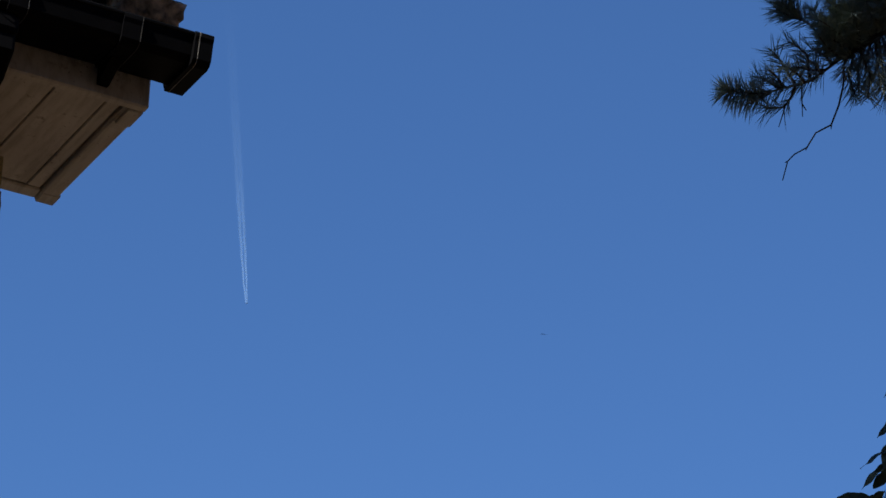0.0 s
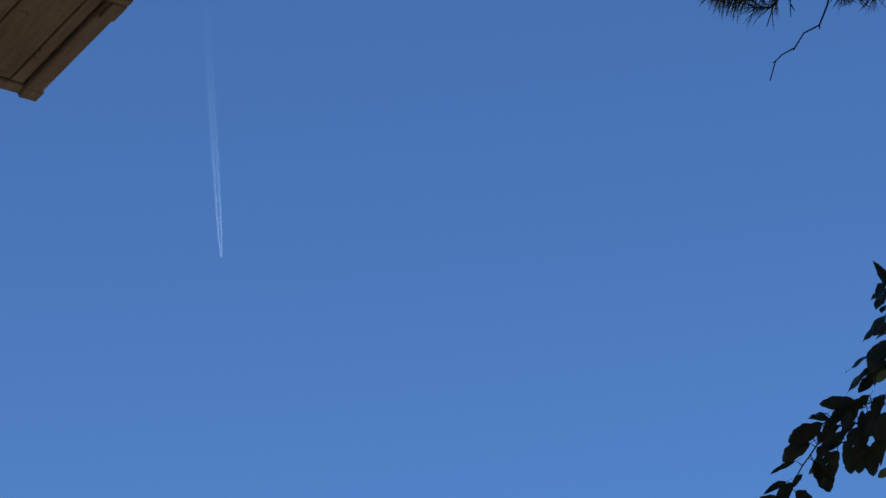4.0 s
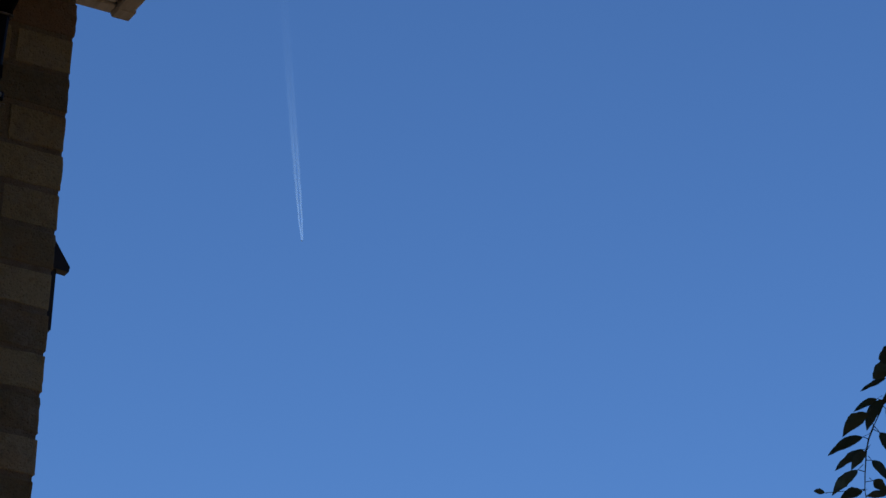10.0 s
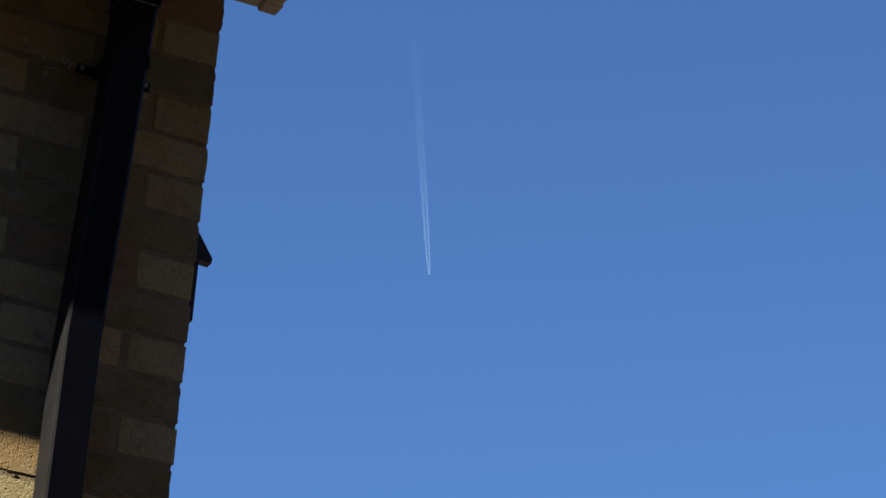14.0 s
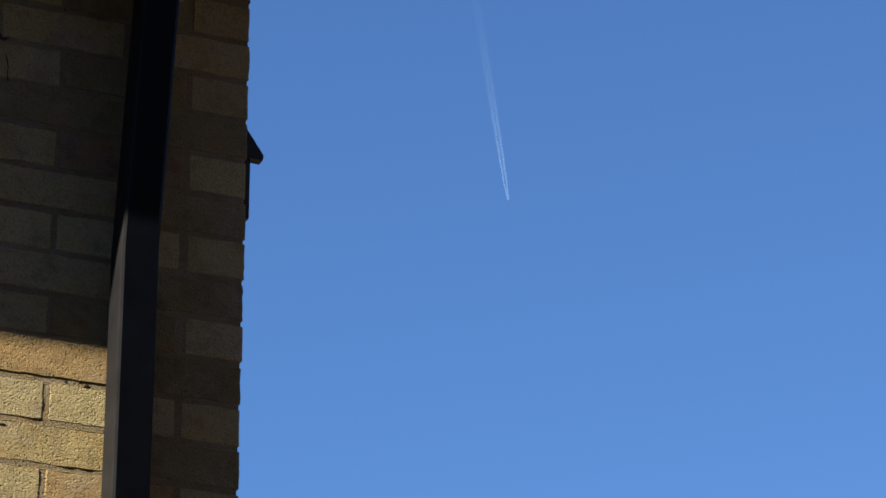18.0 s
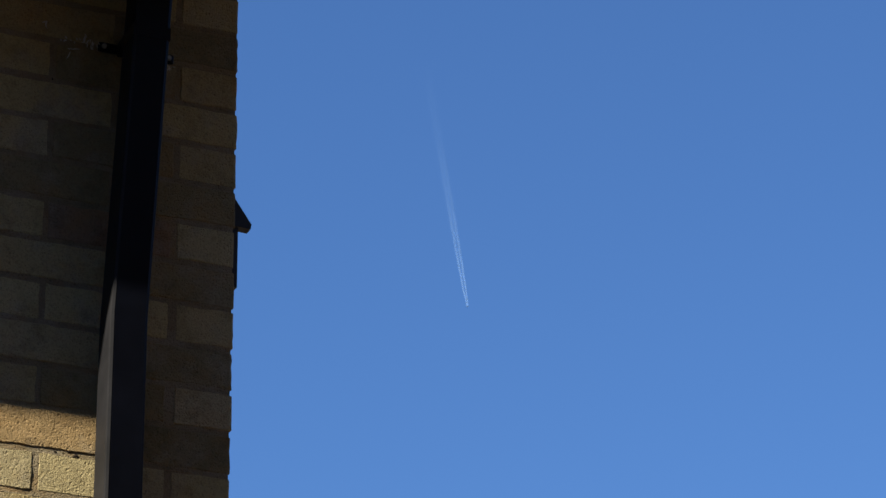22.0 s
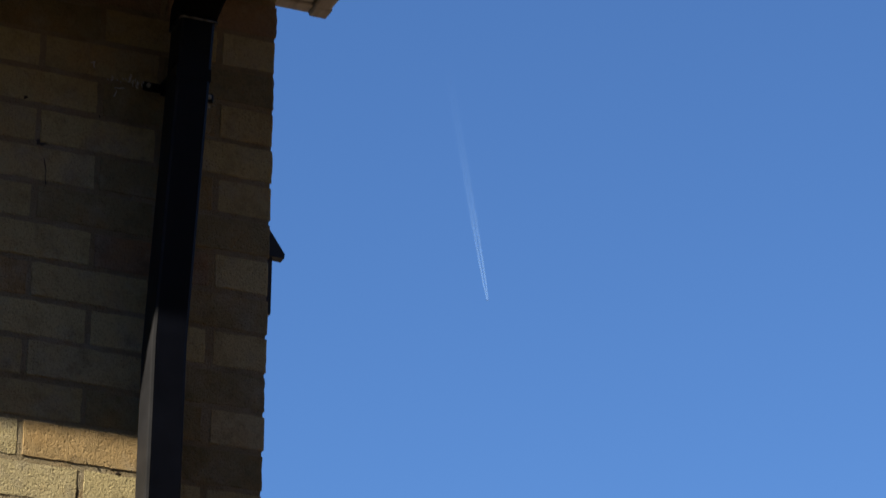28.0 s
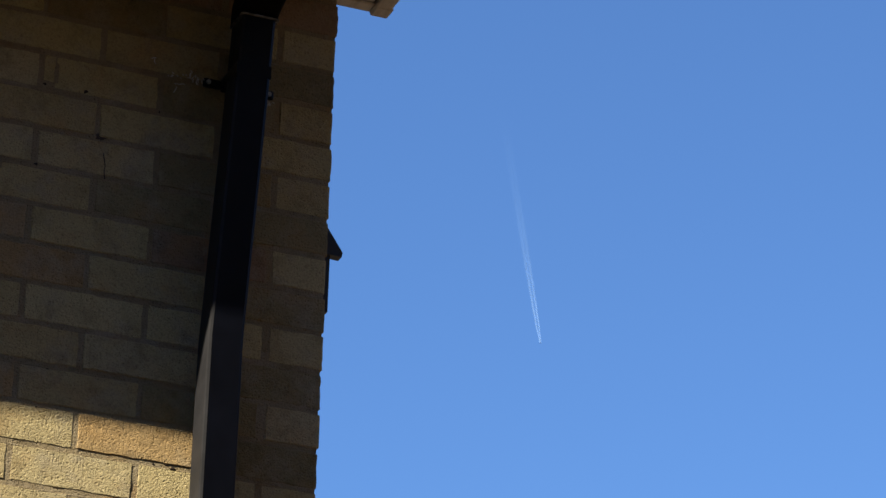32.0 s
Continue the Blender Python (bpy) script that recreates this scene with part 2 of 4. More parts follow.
def sweep(bm, profile, stations):
    """Joins copies of a closed profile, one to each matrix, into a capped solid."""
    rings = [[bm.verts.new(m @ Vector(p)) for p in profile] for m in stations]
    n = len(profile)
    for r0, r1 in zip(rings, rings[1:]):
        for k in range(n):
            bm.faces.new((r0[k], r0[(k + 1) % n], r1[(k + 1) % n], r1[k]))
    bm.faces.new(rings[0][::-1])
    bm.faces.new(rings[-1])
    bmesh.ops.recalc_face_normals(bm, faces=bm.faces[:])
    return bm


# ---- ground ----
# never in view; its brown is chosen for the warm light it throws up
bm = bmesh.new()
bmesh.ops.create_grid(bm, x_segments=40, y_segments=40, size=2400)
ground = part("ground", bm, GROUND)
tagged(ground, "unseen brown ground, toned for warm bounce light", "ground", kind="structure")

# ---- walls ----
WEST, NORTH = -7.0, 6.0
wall_front = part("wall_front", boxed(WEST, -0.0004, -0.0003, 0.30, -0.2, SOFFIT + 0.05), MORTAR)
tagged(wall_front, "buff brick house wall with recessed mortar joints", "wall", kind="structure")
wall_gable = part("wall_gable", boxed(-0.30, -0.0008, 0.301, NORTH, -0.2, SOFFIT + 0.05), MORTAR)
tagged(wall_gable, "buff brick gable wall of the house", "wall", kind="structure")
wall_back = part("wall_back", boxed(WEST, -0.301, NORTH - 0.3, NORTH, -0.2, SOFFIT + 0.05), MORTAR)
tagged(wall_back, "plain rendered rear wall of the house", "wall", kind="structure")
wall_west = part("wall_west", boxed(WEST, WEST + 0.3, 0.301, NORTH - 0.301, -0.2, SOFFIT + 0.05), MORTAR)
tagged(wall_west, "plain rendered far gable wall of the house", "wall", kind="structure")

# unseen plain walls, added to block sun and sky and bounce warm light
BOUNCE_WALL = plain("warm_bounce_wall", (0.355, 0.21, 0.102), 0.95, 0.3, 2.0, 0.003)
DIM_WALL = plain("dim_bounce_wall", (0.10, 0.074, 0.052), 0.95, 0.3, 2.0, 0.003)
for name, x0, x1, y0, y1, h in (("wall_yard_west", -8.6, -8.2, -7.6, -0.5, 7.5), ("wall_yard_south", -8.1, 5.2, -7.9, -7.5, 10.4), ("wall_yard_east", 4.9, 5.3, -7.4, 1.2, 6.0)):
    tagged(part(name, boxed(x0, x1, y0, y1, -0.2, h), DIM_WALL if x0 > 0 else BOUNCE_WALL), "unseen plain wall added to block and bounce light", "wall", kind="structure")

# gable triangle above the eaves
PITCH = 32.0
SLOPE = math.tan(radians(PITCH))
bm = bmesh.new()
tri = [(0.30, SOFFIT + 0.051), (NORTH - 0.0, SOFFIT + 0.051), (NORTH / 2, SOFFIT + 0.05 + (NORTH / 2) * SLOPE - 0.1)]
lo = [bm.verts.new((-0.30, y, z)) for y, z in tri]
hi = [bm.verts.new((-0.007, y, z)) for y, z in tri]
bm.faces.new(lo[::-1]), bm.faces.new(hi)
for i in range(3):
    bm.faces.new((lo[i], lo[(i + 1) % 3], hi[(i + 1) % 3], hi[i]))
part("gable_top", bm, MORTAR, wall_gable)

# ---- eaves ----
FASCIA = -0.313
END = 0.1415
eaves = thing("eaves_box", (0, 0, SOFFIT), "boxed timber eaves in weathered cream paint", "eaves", kind="structure")


def under(name, bm, material, label="", smooth=False):
    bm.transform(Matrix.Translation((0, 0, SOFFIT)))
    ob = part(name, bm, material, None, label, smooth)
    ob.parent = eaves
    ob.matrix_parent_inverse = Matrix.Translation((0, 0, -SOFFIT))
    return ob


# boards of the soffit, with open joints between them
under("soffit_board", boxed(WEST, -0.655, FASCIA + 0.02, 0.0065, 0.0, 0.009, bevel=0.002), PAINT)
under("soffit_board", boxed(-0.650, -0.0215, FASCIA + 0.02, 0.0065, 0.0, 0.009, bevel=0.002), PAINT)
under("soffit_board", boxed(-0.019, 0.075, FASCIA + 0.02, 0.073, 0.0005, 0.0095, bevel=0.002), PAINT)
under("soffit_strip", boxed(0.0765, 0.101, FASCIA + 0.02, 0.073, -0.001, 0.009, bevel=0.002), PAINT)
under("backing_board", boxed(WEST, 0.12, FASCIA + 0.02, 0.11, 0.0105, 0.02), DIRT)
under("groove_fillet", boxed(0.1015, 0.1062, FASCIA + 0.02, 0.074, 0.0035, 0.0100), GROOVE, "grimy recessed joint")
under("return_strip", boxed(0.0, 0.1075, 0.078, 0.112, -0.003, 0.010, bevel=0.003), PAINT)
under("box_end", boxed(0.106, END, FASCIA + 0.021, 0.112, -0.007, 0.16, bevel=0.003), PAINT, "weathered cream bargeboard foot")
under("end_lip", boxed(0.109, END + 0.003, 0.076, 0.1135, -0.0085, 0.03, bevel=0.002), PAINT)
under("fascia_board", boxed(WEST, END + 0.001, FASCIA, FASCIA + 0.02, -0.010, 0.155, bevel=0.003), PAINT, "weathered cream fascia board")
under("fascia_foot", boxed(0.112, END - 0.0005, FASCIA + 0.0205, FASCIA + 0.078, -0.012, 0.0, bevel=0.002), PAINT)
for x, y in ((-0.402, -0.0245), (-0.356, -0.051), (-0.307, -0.0245), (-0.208, -0.0265)):
    under("vent_slot", boxed(x - 0.007, x + 0.007, y - 0.0025, y + 0.0025, -0.0012, 0.002), DIRT, "dark narrow ventilation slot")

# ---- bargeboard and roof ----
EAVE_Y, EAVE_Z = -0.375, Z0 + 0.250
RISE = Matrix.Translation((0, EAVE_Y, EAVE_Z)) @ Euler((radians(PITCH), 0, 0)).to_matrix().to_4x4()
LENGTH = (NORTH / 2 - EAVE_Y) / math.cos(radians(PITCH))
roof = thing("roof_front", (0, 0, EAVE_Z), "brown concrete tiled roof with mortared verge", "roof", kind="structure")
for sign in (1, -1):
    turn = RISE if sign > 0 else Matrix.Translation((0, NORTH, 0)) @ Matrix.Diagonal((1, -1, 1, 1)) @ RISE
    bm = boxed(WEST - 0.15, 0.13, 0.06, LENGTH, -0.05, -0.012)
    bm.transform(turn)
    bmesh.ops.recalc_face_normals(bm, faces=bm.faces[:])
    part("roof_deck", bm, DIRT, roof).matrix_parent_inverse = Matrix.Translation((0, 0, -EAVE_Z))
    bm = boxed(0.107, END - 0.001, 0.16, LENGTH, -0.21, -0.055, bevel=0.003)
    bm.transform(turn)
    bmesh.ops.recalc_face_normals(bm, faces=bm.faces[:])
    part("bargeboard", bm, PAINT, roof).matrix_parent_inverse = Matrix.Translation((0, 0, -EAVE_Z))


def tile_mesh():
    """An interlocking tile with a rolled pan, its tail thick and chipped."""
    bm = bmesh.new()
    prof = [(0.0, 0.0), (0.03, 0.022), (0.07, 0.026), (0.11, 0.006), (0.17, -0.004), (0.23, -0.002), (0.28, 0.006), (0.31, 0.016)]
    for y in (0.0, 0.42):
        top = [bm.verts.new((x - 0.155, y, z + 0.020 - y * 0.02)) for x, z in prof]
        low = [bm.verts.new((x - 0.155, y, z - 0.002 - y * 0.02)) for x, z in prof]
        if y == 0.0:
            t0, l0 = top, low
    for k in range(len(prof) - 1):
        bm.faces.new((t0[k], t0[k + 1], top[k + 1], top[k]))
        bm.faces.new((l0[k + 1], l0[k], low[k], low[k + 1]))
        bm.faces.new((t0[k + 1], t0[k], l0[k], l0[k + 1]))
        bm.faces.new((top[k], top[k + 1], low[k + 1], low[k]))
    bm.faces.new((t0[0], top[0], low[0], l0[0]))
    bm.faces.new((t0[-1], l0[-1], low[-1], top[-1]))
    bmesh.ops.recalc_face_normals(bm, faces=bm.faces[:])
    return finish("roof_tile", bm, TILE)


TILE_MESH = tile_mesh()
COURSES = int(LENGTH / 0.34)
for row in range(COURSES):
    for col in range(8):
        ob = new("roof_tile", TILE_MESH)
        ob.parent = roof
        ob.matrix_parent_inverse = Matrix.Translation((0, 0, -EAVE_Z))
        ob.matrix_basis = RISE @ pose(0.184 - 0.155 - 0.30 * col, 0.34 * row, 0.000 + random.uniform(0, 0.003), 2.5, 0, random.uniform(-0.4, 0.4))
# the far tiles of both slopes, in one mesh
verts, faces = [], []
src = [v.co.copy() for v in TILE_MESH.vertices]
polys = [tuple(p.vertices) for p in TILE_MESH.polygons]
for sign in (1, -1):
    for row in range(COURSES):
        for col in range(8 if sign > 0 else 0, 24):
            m = RISE @ pose(0.029 - 0.30 * col, 0.34 * row, 0.000, 2.5)
            base = len(verts)
            for v in src:
                p = m @ v
                verts.append((p.x, p.y if sign > 0 else NORTH - p.y, p.z))
            faces += [tuple(base + i for i in (p if sign > 0 else p[::-1])) for p in polys]
me = bpy.data.meshes.new("roof_tiles")
me.from_pydata(verts, [], faces)
me.materials.append(TILE)
rest = part("roof_tiles", me, TILE, roof)
rest.matrix_parent_inverse = Matrix.Translation((0, 0, -EAVE_Z))
tagged(rest, kind="stuff")
bm = bmesh.new()
tube(bm, [(x, NORTH / 2, EAVE_Z + LENGTH * math.sin(radians(PITCH)) + 0.0) for x in (WEST - 0.15, 0.19)], 0.10, 12)
part("ridge", bm, TILE, roof).matrix_parent_inverse = Matrix.Translation((0, 0, -EAVE_Z))
# mortar bedding along the verge, lumpy and lichened
bm = bmesh.new()
bmesh.ops.create_grid(bm, x_segments=10, y_segments=150, size=0.5)
bmesh.ops.transform(bm, matrix=Matrix.Diagonal((0.125, LENGTH - 0.03, 1, 1)) @ Matrix.Translation((0.5, 0.5, 0)), verts=bm.verts[:])
low = bmesh.ops.extrude_face_region(bm, geom=bm.faces[:])
for v in low["geom"]:
    if isinstance(v, bmesh.types.BMVert):
        v.co.z -= 0.045
bmesh.ops.subdivide_edges(bm, edges=[e for e in bm.edges if abs(e.verts[0].co.z - e.verts[1].co.z) > 0.03], cuts=3)
for v in bm.verts:
    v.co += 0.009 * noise.noise_vector(v.co * 38) + 0.006 * noise.noise_vector(v.co * 120)
bmesh.ops.recalc_face_normals(bm, faces=bm.faces[:])
bm.transform(RISE @ Matrix.Translation((0.055, 0.012, -0.011)))
part("verge_mortar", bm, VERGE, roof, "rough lichened mortar bedding", True).matrix_parent_inverse = Matrix.Translation((0, 0, -EAVE_Z))

# ---- gutter ----
GY, GZ = -0.374, Z0 + 0.161
gutter = thing("gutter", (0, GY, GZ), "black plastic rainwater gutter along the fascia", "gutter")


def channel(grow):
    """The section of a square gutter: a flat bottom, a rounded front leaning out."""
    g = grow
    return [(0.058 + g, -0.002), (0.056 + g, -0.052), (0.048 + g, -0.061 - g), (-0.036 - g, -0.061 - g), (-0.044 - g, -0.058 - g), (-0.050 - g, -0.051 - g),
            (-0.055 - g, -0.028), (-0.058 - g, -0.020), (-0.058 - g, -0.013), (-0.055 - g, -0.010)]


def trough(grow, thick, x0, x1):
    """An open channel from x0 to x1."""
    out, inn = channel(grow), channel(grow - thick)
    return sweep(bmesh.new(), [(0, y, z) for y, z in out + inn[::-1]], [Matrix.Translation((x, 0, 0)) for x in (x0, x1)])


def solid_end(grow, x0, x1):
    return sweep(bmesh.new(), [(0, y, z) for y, z in channel(grow)], [Matrix.Translation((x, 0, 0)) for x in (x0, x1)])


part("trough", trough(0.0, 0.004, WEST - 0.05, 0.18), GUTTER, gutter)
part("front_bead", tube(bmesh.new(), [(WEST - 0.05, -0.057, -0.013), (0.18, -0.057, -0.013)], 0.0045, 8), GUTTER, gutter)
cap = part("stop_end", trough(0.0085, 0.0085, 0.166, 0.194), GUTTER, gutter, "black moulded stop end")
part("end_plate", solid_end(0.0085, 0.194, 0.200), GUTTER, cap)
part("seal", trough(0.0089, 0.001, 0.1735, 0.1748), SEAL, cap, "pale worn rubber seal")
for i, x in enumerate((0.052, -0.152, -0.95, -1.80, -2.65, -3.50, -4.35, -5.20, -6.05, -6.85)):
    br = part("bracket", trough(0.004, 0.0035, x - 0.017, x + 0.017), GUTTER, gutter)
    # a thin pale line along the right edge of each bracket
    part("bracket_edge", trough(0.0043, 0.001, x + 0.0172, x + 0.0182), PALE_EDGE, br, "thin pale edge")
    if x != -0.152:
        part("bracket_arm", sweep(bmesh.new(), [(0, 0.0605, 0.0), (0, 0.0605, -0.092), (0, 0.050, -0.092), (0, 0.0, -0.066), (0, 0.0, -0.061)], [Matrix.Translation((x + d, 0, 0)) for d in (-0.010, 0.010)]), GUTTER, br)
part("outlet_edge", trough(0.0043, 0.001, -0.186, -0.1848), PALE_EDGE, gutter, "thin pale edge")
part("outlet", boxed(-0.220, -0.140, -0.042, 0.042, -0.100, -0.060, bevel=0.01, segments=2), GUTTER, gutter)

# ---- downpipe ----
pipe = thing("downpipe", (-0.208, -0.057, 0), "square black plastic downpipe with an offset at the eaves", "downpipe")


def square(side, bevel=0.006):
    h, b = side / 2, bevel
    pts = []
    for sx, sy, start in ((1, 1, 0), (-1, 1, 90), (-1, -1, 180), (1, -1, 270)):
        for a in (0, 45, 90):
            r = radians(start + a)
            pts.append((sx * (h - b) + b * math.cos(r), sy * (h - b) + b * math.sin(r), 0))
    return pts


def run(points, side, section=None):
    """A square pipe, or another section, mitred through points."""
    points = [Vector(p) for p in points]
    st = []
    for i, p in enumerate(points):
        d = (points[min(i + 1, len(points) - 1)] - points[max(i - 1, 0)]).normalized()
        x = Vector((1, 0, 0))
        x = (x - d * x.dot(d)).normalized()
        y = d.cross(x)
        st.append(Matrix(((x.x, y.x, d.x, p.x), (x.y, y.y, d.y, p.y), (x.z, y.z, d.z, p.z), (0, 0, 0, 1))))
    return sweep(bmesh.new(), section or square(side), st)


def on_pipe(name, bm, material, label="", parent=None):
    bm.transform(Matrix.Translation((0.208, 0.057, 0)))
    return part(name, bm, material, parent or pipe, label)


TOPX, FOOTX = -0.180, -0.208
on_pipe("pipe", run([(FOOTX, -0.057, 0.12), (FOOTX, -0.057, Z0 - 0.75), (FOOTX + 0.010, -0.058, Z0 - 0.52), (TOPX, -0.060, Z0 - 0.10)], 0.065), PIPE)
# paler skin painting the sunlight on the left face and front corner
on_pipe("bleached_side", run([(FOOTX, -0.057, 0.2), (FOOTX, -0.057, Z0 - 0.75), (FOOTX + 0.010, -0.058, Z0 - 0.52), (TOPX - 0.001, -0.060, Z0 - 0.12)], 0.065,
                             [(-0.0329, -0.0270, 0), (-0.0315, -0.0315, 0), (-0.0270, -0.0329, 0), (-0.0270, -0.0300, 0), (-0.0300, -0.0270, 0), (-0.0300, 0.0265, 0), (-0.0329, 0.0265, 0)]), LIT_PLASTIC, "sunlit left face of the pipe, painted paler")
on_pipe("shoe", run([(FOOTX, -0.057, 0.16), (FOOTX, -0.075, 0.08), (FOOTX, -0.16, 0.03)], 0.072), PIPE)
on_pipe("lower_bend", run([(TOPX, -0.060, Z0 - 0.112), (TOPX, -0.061, Z0 - 0.088), (TOPX, -0.085, Z0 - 0.070), (TOPX, -0.275, Z0 - 0.002)], 0.073), GUTTER)
on_pipe("offset_pipe", run([(TOPX, -0.250, Z0 - 0.011), (TOPX, -0.350, Z0 + 0.026)], 0.0652), GUTTER)
on_pipe("upper_bend", run([(TOPX, -0.325, Z0 + 0.017), (TOPX, -0.352, Z0 + 0.026), (TOPX, -0.374, Z0 + 0.045), (TOPX, -0.374, Z0 + 0.09)], 0.073), GUTTER)
on_pipe("seal", run([(TOPX, -0.060, Z0 - 0.1135), (TOPX, -0.060, Z0 - 0.1118)], 0.0742), SEAL, "thin pale edge")
on_pipe("seal", run([(TOPX, -0.2750, Z0 - 0.0020), (TOPX, -0.2768, Z0 - 0.0014)], 0.0742), SEAL, "thin pale edge")
for z in (Z0 - 0.222, Z0 - 2.0, Z0 - 3.8):
    x = TOPX - 0.006 if z > Z0 - 1 else FOOTX
    clip = on_pipe("bracket", boxed(x - 0.0331, x + 0.0331, -0.0925, -0.002, z - 0.012, z + 0.012), PIPE)
    for s in (-1, 1):
        on_pipe("lug", boxed(x + s * 0.051 - 0.018, x + s * 0.051 + 0.018, -0.008, 0.0, z - 0.009, z + 0.009, bevel=0.004, segments=2), PIPE, "", clip)
        bm = bmesh.new()
        bmesh.ops.create_cone(bm, cap_ends=True, segments=10, radius1=0.005, radius2=0.004, depth=0.005, matrix=pose(x + s * 0.0590, -0.0095, z, 90))
        on_pipe("screw", bm, STEEL, "small weathered screw head", clip)

# ---- bracket on the gable ----
vent = thing("wall_bracket", (0, 0.07, Z0 - 0.61), "small dark metal bracket with a sloping cap", "bracket")


def on_vent(name, bm, label=""):
    bm.transform(Matrix.Translation((0, -0.07, -(Z0 - 0.61))))
    return part(name, bm, VENT, vent, label)


on_vent("back_plate", sweep(bmesh.new(), [(0.0, 0, Z0 - 0.606), (0.0, 0, Z0 - 0.45), (0.0312, 0, Z0 - 0.45), (0.0312, 0, Z0 - 0.602)],
                            [Matrix.Translation((0, y, 0)) for y in (0.062, 0.150)]))
on_vent("cap", sweep(bmesh.new(), [(0.0, 0, Z0 - 0.434), (0.0225, 0, Z0 - 0.434), (0.0545, 0, Z0 - 0.480), (0.053, 0, Z0 - 0.4895), (0.0, 0, Z0 - 0.4865)],
                     [Matrix.Translation((0, y, 0)) for y in (0.058, 0.078)]))
for z in (Z0 - 0.52, Z0 - 0.58):
    bm = bmesh.new()
    bmesh.ops.create_cone(bm, cap_ends=True, segments=8, radius1=0.005, radius2=0.004, depth=0.004, matrix=pose(0.0325, 0.11, z, 0, 90))
    on_vent("screw", bm)

# ---- trees ----
BARK = plain("pine_bark", (0.12, 0.075, 0.05), 0.95, 0.45, 14.0, 0.006)
TWIG = plain("dark_twig_bark", (0.045, 0.035, 0.028), 0.9, 0.35, 60.0, 0.0008)
STEM = plain("green_brown_stem", (0.05, 0.05, 0.025), 0.8, 0.3, 60.0, 0.0006)


def leaf_material(name, low, high, rough, glow, translucent):
    m, nt, b = shader(name)
    pick = nt.nodes.new("ShaderNodeObjectInfo").outputs["Random"]
    isl = nt.nodes.new("ShaderNodeNewGeometry").outputs["Random Per Island"]
    both = nt.nodes.new("ShaderNodeMath")
    both.operation = "FRACT"
    plus = nt.nodes.new("ShaderNodeMath")
    nt.links.new(pick, plus.inputs[0]), nt.links.new(isl, plus.inputs[1])
    nt.links.new(plus.outputs[0], both.inputs[0])
    col = ramp(nt, both.outputs[0], (0.0, low), (1.0, high))
    col = mixed(nt, 0.5, col, ramp(nt, noise_of(nt, 70.0), (0.3, (0.6, 0.6, 0.6)), (0.7, (1, 1, 1))), "MULTIPLY")
    nt.links.new(col, b.inputs["Base Color"])
    b.inputs["Roughness"].default_value = rough
    b.inputs["Specular IOR Level"].default_value = 0.25
    t = nt.nodes.new("ShaderNodeBsdfTranslucent")
    nt.links.new(mixed(nt, 1.0, col, glow, "MULTIPLY"), t.inputs["Color"])
    mix = nt.nodes.new("ShaderNodeMixShader")
    mix.inputs[0].default_value = translucent
    nt.links.new(b.outputs[0], mix.inputs[1]), nt.links.new(t.outputs[0], mix.inputs[2])
    nt.links.new(mix.outputs[0], nt.nodes["Material Output"].inputs["Surface"])
    return m


NEEDLE = leaf_material("pine_needle", (0.13, 0.165, 0.15), (0.23, 0.27, 0.245), 0.35, (1.1, 1.2, 0.9), 0.25)
TIP_NEEDLE = leaf_material("pale_pine_needle", (0.24, 0.29, 0.27), (0.36, 0.41, 0.39), 0.4, (1.0, 1.1, 0.9), 0.3)
LEAF = leaf_material("broad_leaf", (0.040, 0.058, 0.050), (0.085, 0.110, 0.085), 0.62, (1.0, 1.3, 0.7), 0.12)

# axes across, up and away along the line of sight to the branches
ACROSS = Vector((0.8746, -0.4842, 0.0241))
UPWARD = Vector((-0.2383, -0.3859, 0.8912))
AWAY = Vector((0.4222, 0.7852, 0.4529))


def local(origin, scale):
    """Points of a branch from (across, up, away) in units of scale."""
    def place(a, u, d=0.0):
        return Vector(origin) + scale * (a * ACROSS + u * UPWARD + d * AWAY)
    return place


def needles(bm, points, length, per_metre, spread, rng, w=0.0007, lean=(0.45, 1.15)):
    """Pairs of stiff needles set all round a shoot."""
    for a, b in zip(points, points[1:]):
        d = (b - a)
        n = max(3, int(d.length * per_metre))
        axis = d.normalized()
        for i in range(n):
            base = a + d * ((i + rng.random()) / n)
            side = axis.cross(Vector((rng.gauss(0, 1), rng.gauss(0, 1), rng.gauss(0, 1)))).normalized()
            way = (axis * rng.uniform(*lean) + side * spread * rng.uniform(0.6, 1.2)).normalized()
            ln = length * rng.uniform(0.65, 1.1)
            bend = axis.cross(way).normalized() * ln * rng.uniform(-0.06, 0.06) - Vector((0, 0, ln * 0.04))
            for s in (-1, 1):
                off = way.cross(side).normalized() * s
                p1 = base + way * ln * 0.55 + bend + off * ln * 0.03
                p2 = base + way * ln + bend * 1.6 + off * ln * 0.10
                q = way.cross(AWAY).normalized() * w
                q2 = AWAY * w
                vs = [bm.verts.new(base + q), bm.verts.new(base - q), bm.verts.new(p1 - q), bm.verts.new(p1 + q), bm.verts.new(p2)]
                bm.faces.new((vs[0], vs[1], vs[2], vs[3])), bm.faces.new((vs[3], vs[2], vs[4]))
                us = [bm.verts.new(base + q2), bm.verts.new(base - q2), bm.verts.new(p1 - q2), bm.verts.new(p1 + q2), bm.verts.new(p2)]
                bm.faces.new((us[0], us[1], us[2], us[3])), bm.faces.new((us[3], us[2], us[4]))


pine = thing("pine_tree", (2.75, -0.75, 0), "tall pine with long dark green needles", "tree")


def on_pine(name, bm, material, label="", smooth=False):
    bm.transform(Matrix.Translation((-2.75, 0.75, 0)))
    return part(name, bm, material, pine, label, smooth)


